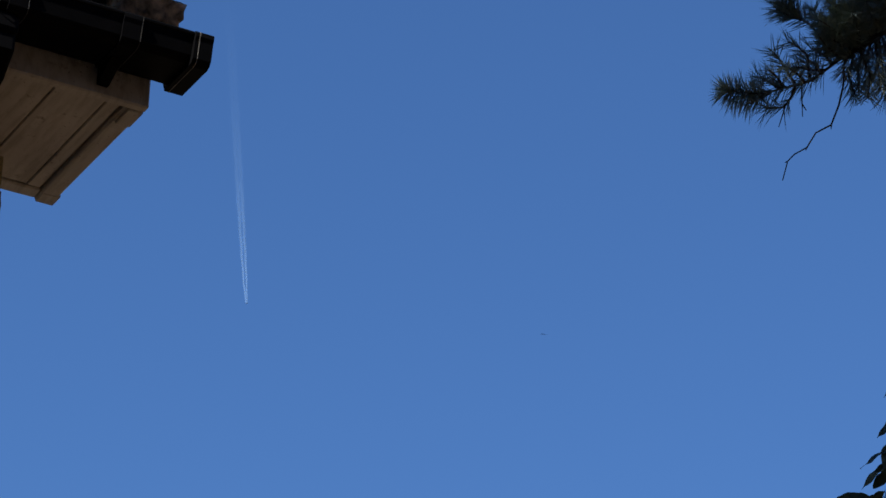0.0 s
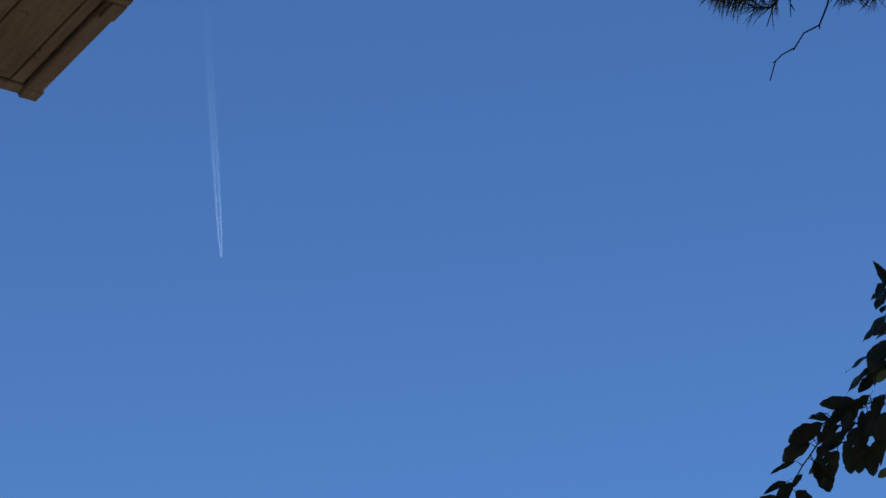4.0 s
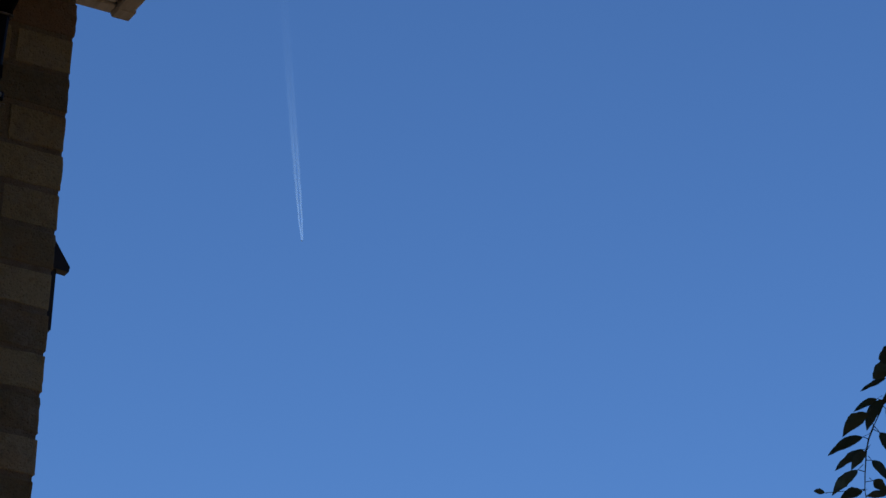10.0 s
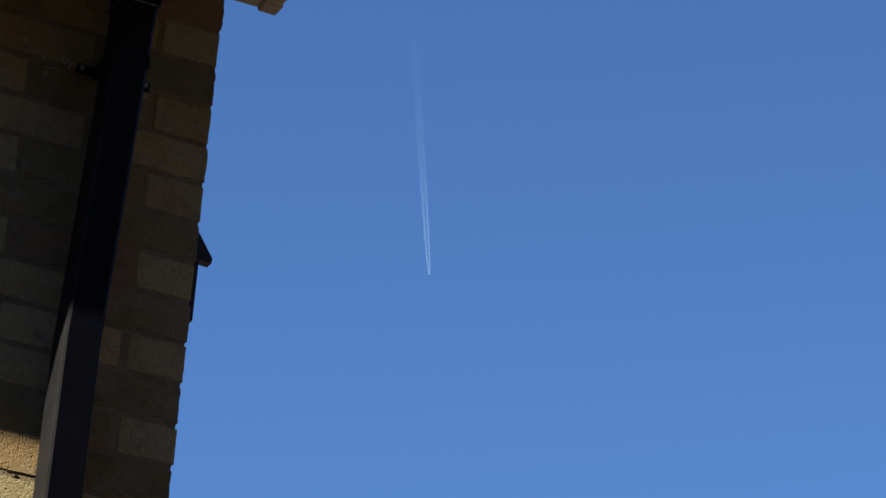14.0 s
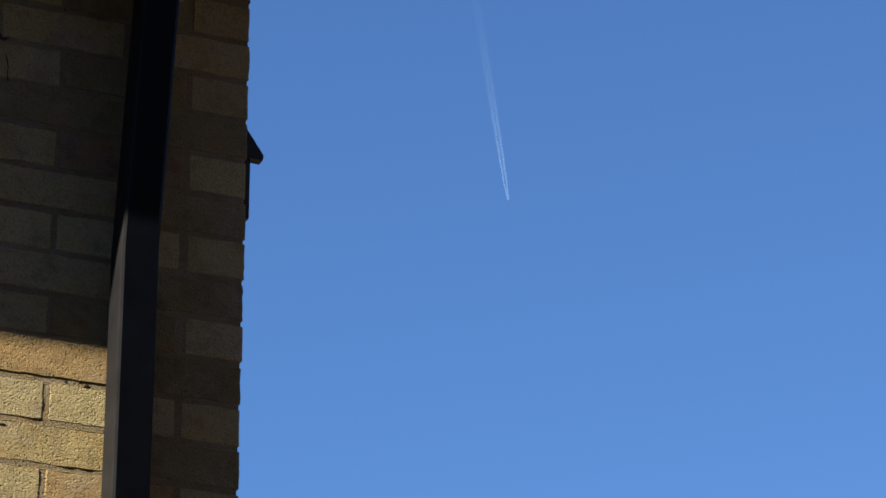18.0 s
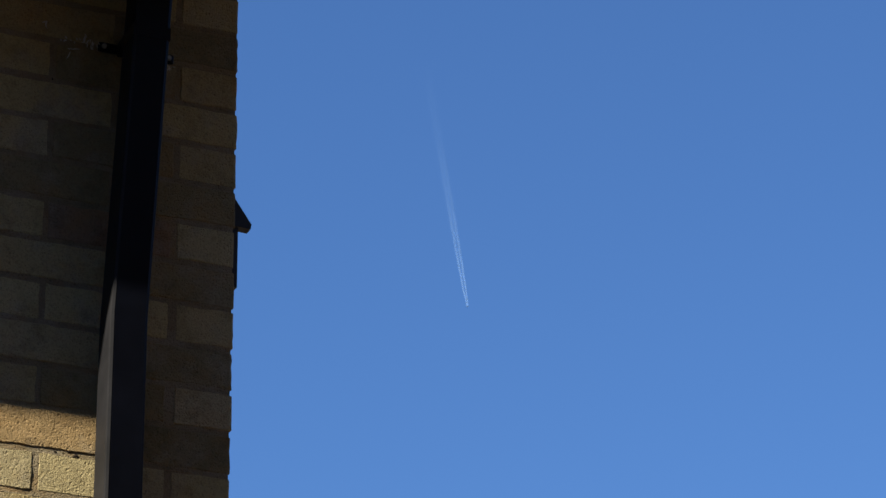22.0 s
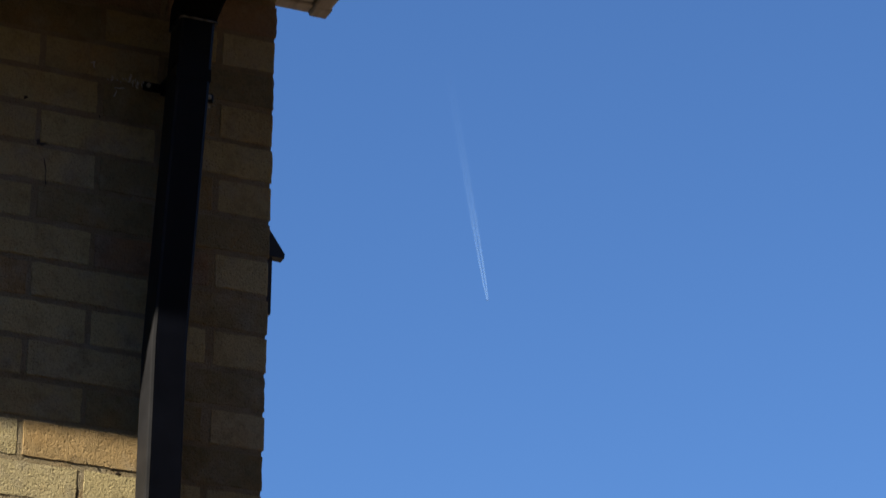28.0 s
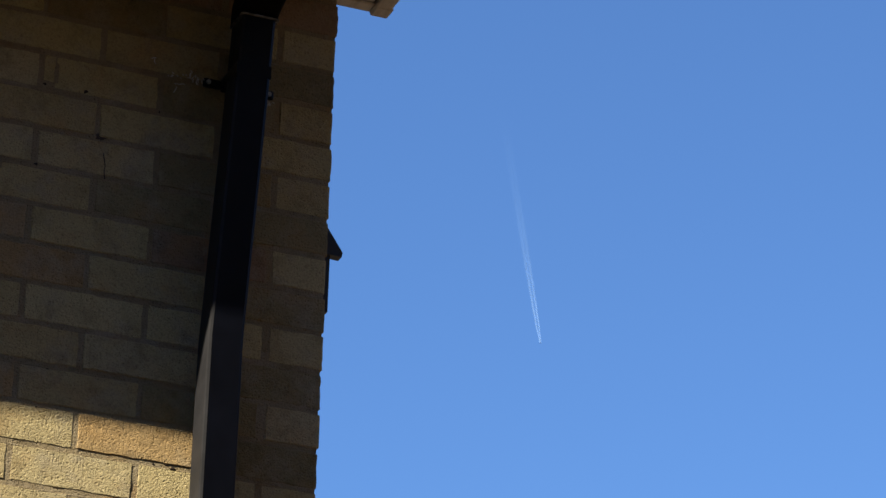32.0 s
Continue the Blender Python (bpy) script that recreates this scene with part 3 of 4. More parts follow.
rng = random.Random(11)
trunk_pts = [Vector((2.75 + 0.05 * math.sin(z * 0.9), -0.75 + 0.04 * math.cos(z * 1.3), z)) for z in [0.9 * i for i in range(11)]]
on_pine("trunk", tube(bmesh.new(), trunk_pts, [0.17 - 0.014 * i for i in range(11)], 12), BARK, "", True)
P = local((1.3511, -0.5750, 4.8276), 0.00104)
# limb, then the shoots; in thousandths of the sight distance
limb = [Vector((2.74, -0.75, 4.7)), Vector((2.2, -0.70, 4.86)), P(230, 255, 10), P(165, 215, 0), P(109, 170, 0), P(66, 144, 0), P(43, 132, 0)]
on_pine("limb", tube(bmesh.new(), limb, [0.04, 0.022, 0.010, 0.007, 0.005, 0.004, 0.0035], 7), TWIG, "", True)
LEADERS = [
    [(66, 144, 0), (43, 132, 0), (16, 112, 0), (-7, 95, 0), (-34, 86, 0), (-64, 79, 0), (-91, 71, 0), (-122, 72, 0), (-160, 76, 0)],
    [(-37, 86, 0), (-50, 110, 8), (-67, 137, 12), (-78, 148, 14)],
    [(-57, 81, 0), (-70, 100, -10), (-84, 112, -12)],
    [(-11, 94, 0), (-17, 137, -14), (-34, 152, -18), (-52, 162, -20)],
    [(9, 107, 0), (-4, 127, 16), (-30, 128, 22)],
    [(16, 112, 0), (-10, 112, -16), (-44, 118, -24)],
    [(-37, 84, 0), (-44, 64, 6), (-57, 47, 8), (-92, 46, 10)],
    [(-64, 79, 0), (-82, 92, 10), (-104, 102, 14)],
    [(30, 122, 0), (14, 142, 20), (-8, 154, 30)],
    [(43, 132, 0), (20, 150, -20), (0, 172, -26)],
    [(-20, 90, 0), (-34, 104, -20), (-52, 116, -26)],
    [(-80, 74, 0), (-98, 62, -14), (-118, 52, -18)],
]
TUFT = [
    [(43, 132, 0), (9, 170, 12), (-10, 194, 16), (-30, 206, 18), (-52, 220, 18)],
    [(-30, 206, 18), (-56, 230, 24), (-62, 246, 26)],
    [(-24, 202, 18), (-50, 212, 10), (-70, 220, 8)],
    [(-24, 202, 18), (-40, 226, 28), (-40, 246, 30)],
    [(-30, 206, 18), (-54, 216, 34), (-64, 232, 40)],
]
HANGING = [
    [(76, 150, 0), (93, 104, -12), (90, 62, -14)],
    [(109, 170, 0), (120, 104, 10), (123, 66, 12)],
    [(66, 144, 0), (60, 100, 18), (73, 66, 20)],
    [(86, 156, 0), (76, 112, 30), (80, 76, 34)],
    [(104, 167, 0), (106, 120, -26), (110, 78, -28)],
    [(125, 183, 0), (140, 122, 0), (146, 80, 0)],
    [(135, 191, 0), (160, 140, 20), (172, 96, 24)],
    [(66, 144, 0), (50, 128, -20), (44, 108, -22)],
    [(96, 161, 0), (88, 122, 10), (102, 92, 12)],
    [(115, 175, 0), (124, 140, -14), (136, 104, -16)],
]
# the thick of the branch, short shoots crowded on its upper side
INNER = []
for i in range(30):
    f = i / 29
    a0 = 46 + 100 * f
    u0 = 132 + 0.58 * (a0 - 43) + 0.0012 * (a0 - 43) ** 2
    INNER.append([(a0, u0, 0), (a0 - 22 + rng.uniform(-16, 18), u0 + 22 + rng.uniform(-8, 22), rng.uniform(-30, 30)), (a0 - 34 + rng.uniform(-22, 26), u0 + 46 + rng.uniform(-18, 40), rng.uniform(-45, 45))])
for shoots, dense, reach in ((LEADERS, 820, 0.042), (TUFT, 1300, 0.042), (INNER, 1900, 0.038), (HANGING, 950, 0.040)):
    for nodes in shoots:
        pts = [P(*q) for q in nodes]
        sh = on_pine("shoot", tube(bmesh.new(), pts, [0.0034 - 0.0020 * i / (len(pts) - 1) for i in range(len(pts))], 5), TWIG)
        bm = bmesh.new()
        needles(bm, pts[-3:] if shoots is not LEADERS or len(pts) < 6 else pts[2:], reach, dense, 0.85, rng, 0.00046, (0.3, 1.1))
        tagged(on_pine("needle_spray", bm, NEEDLE), kind="stuff").parent = sh
# the fanned tip, its needles paler than the rest
bm = bmesh.new()
needles(bm, [P(-94, 70, 0), P(-122, 72, 0), P(-152, 75, 0)], 0.049, 2700, 1.15, rng, 0.00058, (-0.1, 0.55))
needles(bm, [P(-146, 75, 0), P(-160, 76, 0)], 0.044, 5500, 0.9, rng, 0.00058, (0.2, 1.4))
tagged(on_pine("needle_spray", bm, TIP_NEEDLE, "pale grey-green needles at the tip"), kind="stuff")
bare = [P(*q) for q in ((50, 133, 0), (48, 86, 2), (40, 50, 4), (27, 16, 4), (0, 2, 4), (-16, -24, 3), (-38, -36, 3), (-50, -48, 2), (-59, -82, 2))]
on_pine("bare_twig", tube(bmesh.new(), bare, [0.0022 - 0.00014 * i for i in range(9)], 5), TWIG, "thin bare crooked twig")
for a, b in (((27, 16, 0), (26, 8, 0)), ((0, 2, 0), (-3, -1, 0)), ((-16, -24, 0), (-19, -29, 0)), ((-50, -48, 0), (-55, -51, 0)), ((-54, 50, 0), (-66, 12, 0)), ((-26, 87, 0), (-24, 30, 0)), ((-24, 52, 0), (-17, 41, 0))):
    on_pine("twig_spur", tube(bmesh.new(), [P(*a), P(*b)], [0.0016, 0.0008], 5), TWIG)
# the rest of the crown, overhead and away from the view, much added for shade
def unseen_limb(base, tip, sprays, reach, dense):
    mid = (base + tip) / 2 + Vector((0, 0, 0.10))
    ob = on_pine("limb", tube(bmesh.new(), [base, mid, tip], [0.032, 0.018, 0.006], 6), BARK)
    bm = bmesh.new()
    for k in range(sprays):
        s = mid.lerp(tip, k / (sprays - 1)) if k % 3 else base.lerp(mid, 0.4 + 0.6 * k / sprays)
        e = s + Vector((rng.uniform(-reach, reach), rng.uniform(-reach, reach), rng.uniform(-0.02, 0.14)))
        needles(bm, [s, e], 0.065, dense, 0.8, rng, 0.0016)
    tagged(on_pine("needle_spray", bm, NEEDLE), kind="stuff").parent = ob


for i in range(26):
    z = 5.6 + 0.16 * i
    ang = i * 2.4
    reach = 1.5 * (1 - (z - 5.6) / 5.0) + 0.3
    base = Vector((2.75, -0.75, z))
    unseen_limb(base, base + Vector((math.cos(ang) * reach, math.sin(ang) * reach, 0.15)), 9, 0.2, 200)
# dense unseen limbs, added to keep the sun off needles and leaves in view
for i in range(54):
    base = Vector((2.75, -0.75, 6.1 + 0.012 * i))
    tip = Vector((-1.45 + 1.5 * rng.random(), -1.75 + 1.3 * (i * 0.618 % 1), 6.3 + 0.6 * rng.random()))
    unseen_limb(base, tip, 44, 0.26, 190)
# further unseen limbs, added to shade the lowest leaves
for i in range(12):
    base = Vector((2.75, -0.75, 6.15 + 0.05 * i))
    unseen_limb(base, Vector((-1.15 - 0.03 * i, -0.95 + 0.4 * (i * 0.618 % 1), 6.35 + 0.5 * rng.random())), 44, 0.22, 190)


# broadleaf tree
plum = thing("broadleaf_tree", (3.1, 0.45, 0), "broadleaf tree with dark green pointed leaves", "tree")


def on_plum(name, bm, material, label="", smooth=False):
    bm.transform(Matrix.Translation((-3.1, -0.45, 0)))
    return part(name, bm, material, plum, label, smooth)


def leaf_mesh(seed, blunt=False):
    """A pointed oval leaf, folded along its rib and curled at the tip; one unit long, along +y."""
    r = random.Random(seed)
    bm = bmesh.new()
    n, curl, fold, wide = 14, r.uniform(0.06, 0.20), r.uniform(0.10, 0.30), r.uniform(0.17, 0.25)
    rows = []
    for i in range(n + 1):
        y = i / n
        if blunt:
            w = wide * 1.05 * math.sin(math.pi * y ** 1.1) ** 0.6
        else:
            w = wide * (math.sin(math.pi * min(1, y * 1.02) ** 0.85) ** 0.8) * (1 - 0.25 * y)
        z = -curl * y * y
        wob = 0.025 * math.sin(i * 0.9 + seed)
        w *= 1 + 0.05 * math.sin(i * 1.1 + seed * 2) + r.uniform(-0.07, 0.07)
        bow = 0.27 * y * (1 - y)
        rows.append([bm.verts.new((bow - w, y, z + w * fold + wob)), bm.verts.new((bow, y, z)), bm.verts.new((bow + w, y, z + w * fold - wob))])
    for a, b in zip(rows, rows[1:]):
        for k in range(2):
            bm.faces.new((a[k], a[k + 1], b[k + 1], b[k]))
    bmesh.ops.remove_doubles(bm, verts=bm.verts[:], dist=0.004)
    tube(bm, [(0, -0.22, 0.05), (0, -0.1, 0.01), (0, 0.05, 0)], [0.012, 0.010, 0.008], 4)
    me = finish("leaf", bm, LEAF, True)
    return me


LEAVES = [leaf_mesh(s) for s in range(8)]
SUNLIT_LEAF = leaf_material("sunlit_leaf", (0.17, 0.19, 0.10), (0.22, 0.25, 0.14), 0.6, (1.0, 1.2, 0.6), 0.4)
BLUNT = [leaf_mesh(s + 8, True) for s in range(5)]
GROWN = []


def put_leaf(base, way, face, length, parent, wide=1.0, blunt=False):
    """A leaf from its stalk, along way, its upper side towards face."""
    y = way.normalized()
    x = y.cross(face).normalized()
    z = x.cross(y)
    ob = new("leaf", BLUNT[len(GROWN) % 5] if blunt else LEAVES[len(GROWN) % 8])
    GROWN.append(ob)
    ob.parent = parent
    base = Vector(base) - Vector((3.1, 0.45, 0))
    ob.matrix_basis = Matrix(((x.x, y.x, z.x, base.x), (x.y, y.y, z.y, base.y), (x.z, y.z, z.z, base.z), (0, 0, 0, 1))) @ Matrix.Diagonal((length * wide * (1 if way.dot(ACROSS) > 0 else -1), length, length, 1))
    return ob


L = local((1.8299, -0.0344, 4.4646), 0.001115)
on_plum("trunk", tube(bmesh.new(), [(3.1, 0.45, 0), (3.08, 0.47, 1.4), (3.14, 0.42, 2.6), (3.05, 0.40, 3.8), (3.1, 0.44, 5.0)], [0.10, 0.085, 0.07, 0.05, 0.02], 12), BARK, "", True)
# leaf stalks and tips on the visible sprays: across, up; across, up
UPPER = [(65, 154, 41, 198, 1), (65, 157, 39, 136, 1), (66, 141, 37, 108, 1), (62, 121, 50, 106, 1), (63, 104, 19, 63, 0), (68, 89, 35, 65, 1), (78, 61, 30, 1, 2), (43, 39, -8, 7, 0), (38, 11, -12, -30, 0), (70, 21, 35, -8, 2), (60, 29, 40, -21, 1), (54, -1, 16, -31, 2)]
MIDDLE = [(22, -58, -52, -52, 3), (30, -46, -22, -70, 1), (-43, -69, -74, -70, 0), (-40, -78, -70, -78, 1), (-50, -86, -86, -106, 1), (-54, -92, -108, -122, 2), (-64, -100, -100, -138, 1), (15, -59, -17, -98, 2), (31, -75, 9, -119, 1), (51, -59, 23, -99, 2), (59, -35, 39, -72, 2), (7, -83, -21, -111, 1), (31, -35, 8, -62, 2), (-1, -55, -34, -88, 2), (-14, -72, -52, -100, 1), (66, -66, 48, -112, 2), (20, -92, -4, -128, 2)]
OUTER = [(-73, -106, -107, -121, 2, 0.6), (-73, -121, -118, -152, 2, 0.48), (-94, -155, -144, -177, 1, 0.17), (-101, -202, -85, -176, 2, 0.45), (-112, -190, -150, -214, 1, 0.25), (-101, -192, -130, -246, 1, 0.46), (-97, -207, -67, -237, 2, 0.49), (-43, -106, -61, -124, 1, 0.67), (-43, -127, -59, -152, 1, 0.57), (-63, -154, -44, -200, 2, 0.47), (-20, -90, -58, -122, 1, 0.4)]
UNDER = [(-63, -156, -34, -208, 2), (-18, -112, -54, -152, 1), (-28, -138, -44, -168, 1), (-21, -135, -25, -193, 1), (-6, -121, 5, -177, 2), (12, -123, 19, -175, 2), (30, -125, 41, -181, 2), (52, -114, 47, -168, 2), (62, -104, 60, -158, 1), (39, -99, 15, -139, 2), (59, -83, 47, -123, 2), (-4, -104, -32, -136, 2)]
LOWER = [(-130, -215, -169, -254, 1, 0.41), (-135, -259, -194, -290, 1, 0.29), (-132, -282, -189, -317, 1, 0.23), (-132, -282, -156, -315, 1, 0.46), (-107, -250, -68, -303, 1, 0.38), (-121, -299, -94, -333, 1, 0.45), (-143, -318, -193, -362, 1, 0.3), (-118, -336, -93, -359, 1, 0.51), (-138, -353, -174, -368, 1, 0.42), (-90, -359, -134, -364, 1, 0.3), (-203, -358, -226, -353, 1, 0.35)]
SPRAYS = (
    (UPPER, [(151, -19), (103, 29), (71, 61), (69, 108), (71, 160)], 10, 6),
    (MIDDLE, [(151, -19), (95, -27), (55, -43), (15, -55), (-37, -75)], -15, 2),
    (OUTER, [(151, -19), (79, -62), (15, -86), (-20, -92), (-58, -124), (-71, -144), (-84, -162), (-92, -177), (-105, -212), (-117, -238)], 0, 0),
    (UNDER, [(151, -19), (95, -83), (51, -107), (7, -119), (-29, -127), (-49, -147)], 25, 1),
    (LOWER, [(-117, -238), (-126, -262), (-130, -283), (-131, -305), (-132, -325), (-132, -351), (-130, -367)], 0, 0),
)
rng = random.Random(5)
root = Vector((3.06, 0.41, 4.05))
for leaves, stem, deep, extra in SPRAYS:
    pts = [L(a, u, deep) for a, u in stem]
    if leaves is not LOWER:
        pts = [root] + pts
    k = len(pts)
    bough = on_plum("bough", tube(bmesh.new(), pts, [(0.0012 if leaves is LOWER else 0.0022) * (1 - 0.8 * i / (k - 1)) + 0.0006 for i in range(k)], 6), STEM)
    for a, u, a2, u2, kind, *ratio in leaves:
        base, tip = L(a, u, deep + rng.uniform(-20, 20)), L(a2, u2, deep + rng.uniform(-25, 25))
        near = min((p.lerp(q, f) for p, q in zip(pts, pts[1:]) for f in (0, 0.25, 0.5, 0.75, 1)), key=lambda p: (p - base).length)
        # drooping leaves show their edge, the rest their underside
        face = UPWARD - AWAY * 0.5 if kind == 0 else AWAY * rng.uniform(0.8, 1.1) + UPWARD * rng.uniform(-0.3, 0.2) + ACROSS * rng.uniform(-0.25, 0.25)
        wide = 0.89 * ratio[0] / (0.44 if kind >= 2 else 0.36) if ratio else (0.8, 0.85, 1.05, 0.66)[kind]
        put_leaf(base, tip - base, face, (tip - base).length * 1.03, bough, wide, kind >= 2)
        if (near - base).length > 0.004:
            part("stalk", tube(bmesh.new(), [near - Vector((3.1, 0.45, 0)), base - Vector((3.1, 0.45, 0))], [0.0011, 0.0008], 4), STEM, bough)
    # leaves deeper in the spray
    for i in range(extra):
        f = 0.45 + 0.55 * rng.random()
        s = f * (k - 2)
        q = pts[1 + int(s) if 1 + int(s) < k else k - 1].lerp(pts[min(2 + int(s), k - 1)], s % 1)
        q = q + ACROSS * rng.uniform(-0.01, 0.05) + UPWARD * rng.uniform(-0.03, 0.02) + AWAY * rng.uniform(-0.05, 0.08)
        way = -ACROSS * rng.uniform(-0.1, 0.9) - UPWARD * rng.uniform(0.2, 1.0) + AWAY * rng.uniform(-0.5, 0.5)
        put_leaf(q, way, -AWAY + Vector((rng.uniform(-0.8, 0.8), 0, rng.uniform(0, 1.2))), rng.uniform(0.05, 0.07), bough)
# two leaves with the light through them put into a paler base colour
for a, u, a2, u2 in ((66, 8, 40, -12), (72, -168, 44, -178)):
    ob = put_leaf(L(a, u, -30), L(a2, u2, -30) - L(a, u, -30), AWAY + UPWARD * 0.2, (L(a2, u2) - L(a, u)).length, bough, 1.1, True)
    ob.data = ob.data.copy()
    ob.data.materials[0] = SUNLIT_LEAF
    tagged(ob, "sunlit leaf, painted pale yellow-green")
# the crown behind, out of the view
for i in range(12):
    z = 3.0 + 0.2 * i
    ang = i * 2.4
    base = Vector((3.09, 0.44, z))
    tip = base + Vector((0.55 + 0.5 * math.cos(ang), 0.9 * math.sin(ang), 0.35))
    bough = on_plum("bough", tube(bmesh.new(), [base, (base + tip) / 2 + Vector((0, 0, 0.05)), tip], [0.018, 0.011, 0.003], 6), STEM)
    for k in range(34):
        q = base.lerp(tip, 0.3 + 0.7 * k / 34) + Vector((rng.uniform(-0.12, 0.12), rng.uniform(-0.12, 0.12), rng.uniform(-0.1, 0.12)))
        way = Vector((rng.uniform(-1, 1), rng.uniform(-1, 1), -0.5))
        put_leaf(q, way, Vector((0.1, 0.2, 1)), rng.uniform(0.06, 0.08), bough)

# ---- cobwebs by the pipe bracket ----
web = thing("cobweb", (-0.27, 0, Z0 - 0.22), "dusty strands of cobweb on the brickwork", "cobweb")
rng = random.Random(3)
for x, z, spread, count, reach in ((-0.348, 0.025, 0.002, 2, 0.012), (-0.307, -0.020, 0.004, 3, 0.014), (-0.275, 0.001, 0.010, 11, 0.008), (-0.262, -0.004, 0.008, 7, 0.006),
                                   (-0.127, -0.016, 0.006, 7, 0.009), (-0.315, 0.004, 0.012, 4, 0.005), (-0.300, 0.010, 0.014, 4, 0.004)):
    for i in range(count):
        p = Vector((x + 0.27 + rng.uniform(-spread, spread), -0.005 - 0.005 * rng.random(), z + rng.uniform(-spread, spread)))
        way = Vector((rng.uniform(-0.5, 0.7), rng.uniform(-0.2, 0.2), rng.uniform(-1, 0.1))).normalized()
        pts = [p]
        for k in range(3):
            pts.append(pts[-1] + (way + Vector((rng.uniform(-0.5, 0.5), 0, rng.uniform(-0.5, 0.5)))) * reach / 3)
        part("strand", tube(bmesh.new(), pts, [0.0005, 0.0009, 0.0009, 0.0004], 4), WEB, web)

# ---- holes and crumbled spots in the pointing ----
# solid dark lumps; the shade inside each hole is put into their colour
for x, z, w, h in ((-0.2625, -0.9765, 0.0075, 0.0075), (-0.276, -0.9715, 0.006, 0.0025), (-0.473, -0.288, 0.007, 0.007), (-0.550, -0.289, 0.006, 0.004), (-0.332, -0.299, 0.004, 0.004),
                   (-0.364, -0.966, 0.004, 0.002), (-0.402, -1.062, 0.010, 0.0025), (-0.371, -0.964, 0.005, 0.002), (-0.553, -0.449, 0.007, 0.005), (-0.567, -0.694, 0.005, 0.004),
                   (-0.525, -0.833, 0.006, 0.003), (-0.502, -0.832, 0.005, 0.002), (-0.517, -0.905, 0.004, 0.003), (-0.30, -0.974, 0.004, 0.002)):
    bm = bmesh.new()
    bmesh.ops.create_icosphere(bm, subdivisions=2, radius=1.0, matrix=Matrix.Translation((x, 0.0028, Z0 + z)) @ Matrix.Diagonal((w * 0.8, 0.0048, h * 0.8, 1)))
    for v in bm.verts:
        v.co += Vector((w, 0, h)) * 0.8 * noise.noise(v.co * 260)
    part("mortar_hole", bm, HOLE, wall_front, "dark hole in the pointing")

bm = bmesh.new()
bmesh.ops.create_icosphere(bm, subdivisions=3, radius=1.0, matrix=Matrix.Translation((-0.438, 0.0016, Z0 - 0.370)) @ Matrix.Diagonal((0.011, 0.0034, 0.009, 1)))
for v in bm.verts:
    v.co += Vector((0.011, 0, 0.009)) * 0.5 * noise.noise(v.co * 260)
part("crumbled_pointing", bm, DIRT, wall_front, "dirty crumbled spot in the pointing")

# a crack through one brick
bm = bmesh.new()
tube(bm, [(-0.4315, -0.0012, Z0 - 0.402), (-0.4300, -0.0012, Z0 - 0.410), (-0.4265, -0.0012, Z0 - 0.425), (-0.4275, -0.0012, Z0 - 0.438), (-0.4255, -0.0012, Z0 - 0.452)], [0.0006, 0.0011, 0.0009, 0.0008, 0.0012], 6)
part("crack", jitter(bm, 0.0003, 4), DIRT, wall_front, "dark crack through a brick")

# ---- airliner and its trail, far off ----
HIGH = 1800.0
# the blue of the haze in between is put into the plane's colour
PLANE = plain("hazed_airliner_paint", (0.45, 0.60, 0.85), 0.6, 0.1, 0.5, 0.0)


def vapour(name, core, length):
    """Ice vapour that thins out along the trail, the air's blue haze put into its colour."""
    m, nt, b = shader(name)
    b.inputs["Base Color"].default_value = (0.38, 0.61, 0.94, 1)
    b.inputs["Roughness"].default_value = 1.0
    b.inputs["Specular IOR Level"].default_value = 0.0
    co = nt.nodes.new("ShaderNodeTexCoord")
    sep = nt.nodes.new("ShaderNodeSeparateXYZ")
    nt.links.new(co.outputs["Object"], sep.inputs[0])
    part_way = nt.nodes.new("ShaderNodeMath")
    part_way.operation = "DIVIDE"
    nt.links.new(sep.outputs["Y"], part_way.inputs[0])
    part_way.inputs[1].default_value = -length
    fade = ramp(nt, part_way.outputs[0], *[(p, (core * v,) * 3) for p, v in ((0.0, 1.0), (0.10, 0.72), (0.25, 0.36), (0.45, 0.13), (0.7, 0.035), (1.0, 0.0))])
    grain = ramp(nt, noise_of(nt, 0.05, 3.0, 0.6, co.outputs["Object"]), (0.3, (0.88, 0.88, 0.88)), (0.7, (1, 1, 1)))
    through_it = nt.nodes.new("ShaderNodeBsdfTranslucent")
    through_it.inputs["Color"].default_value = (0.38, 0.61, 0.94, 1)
    both = nt.nodes.new("ShaderNodeMixShader")
    both.inputs[0].default_value = 0.5
    clear = nt.nodes.new("ShaderNodeBsdfTransparent")
    veil = nt.nodes.new("ShaderNodeMixShader")
    nt.links.new(b.outputs[0], both.inputs[1]), nt.links.new(through_it.outputs[0], both.inputs[2])
    nt.links.new(mixed(nt, 1.0, fade, grain, "MULTIPLY"), veil.inputs[0])
    nt.links.new(clear.outputs[0], veil.inputs[1]), nt.links.new(both.outputs[0], veil.inputs[2])
    nt.links.new(veil.outputs[0], nt.nodes["Material Output"].inputs["Surface"])
    return m


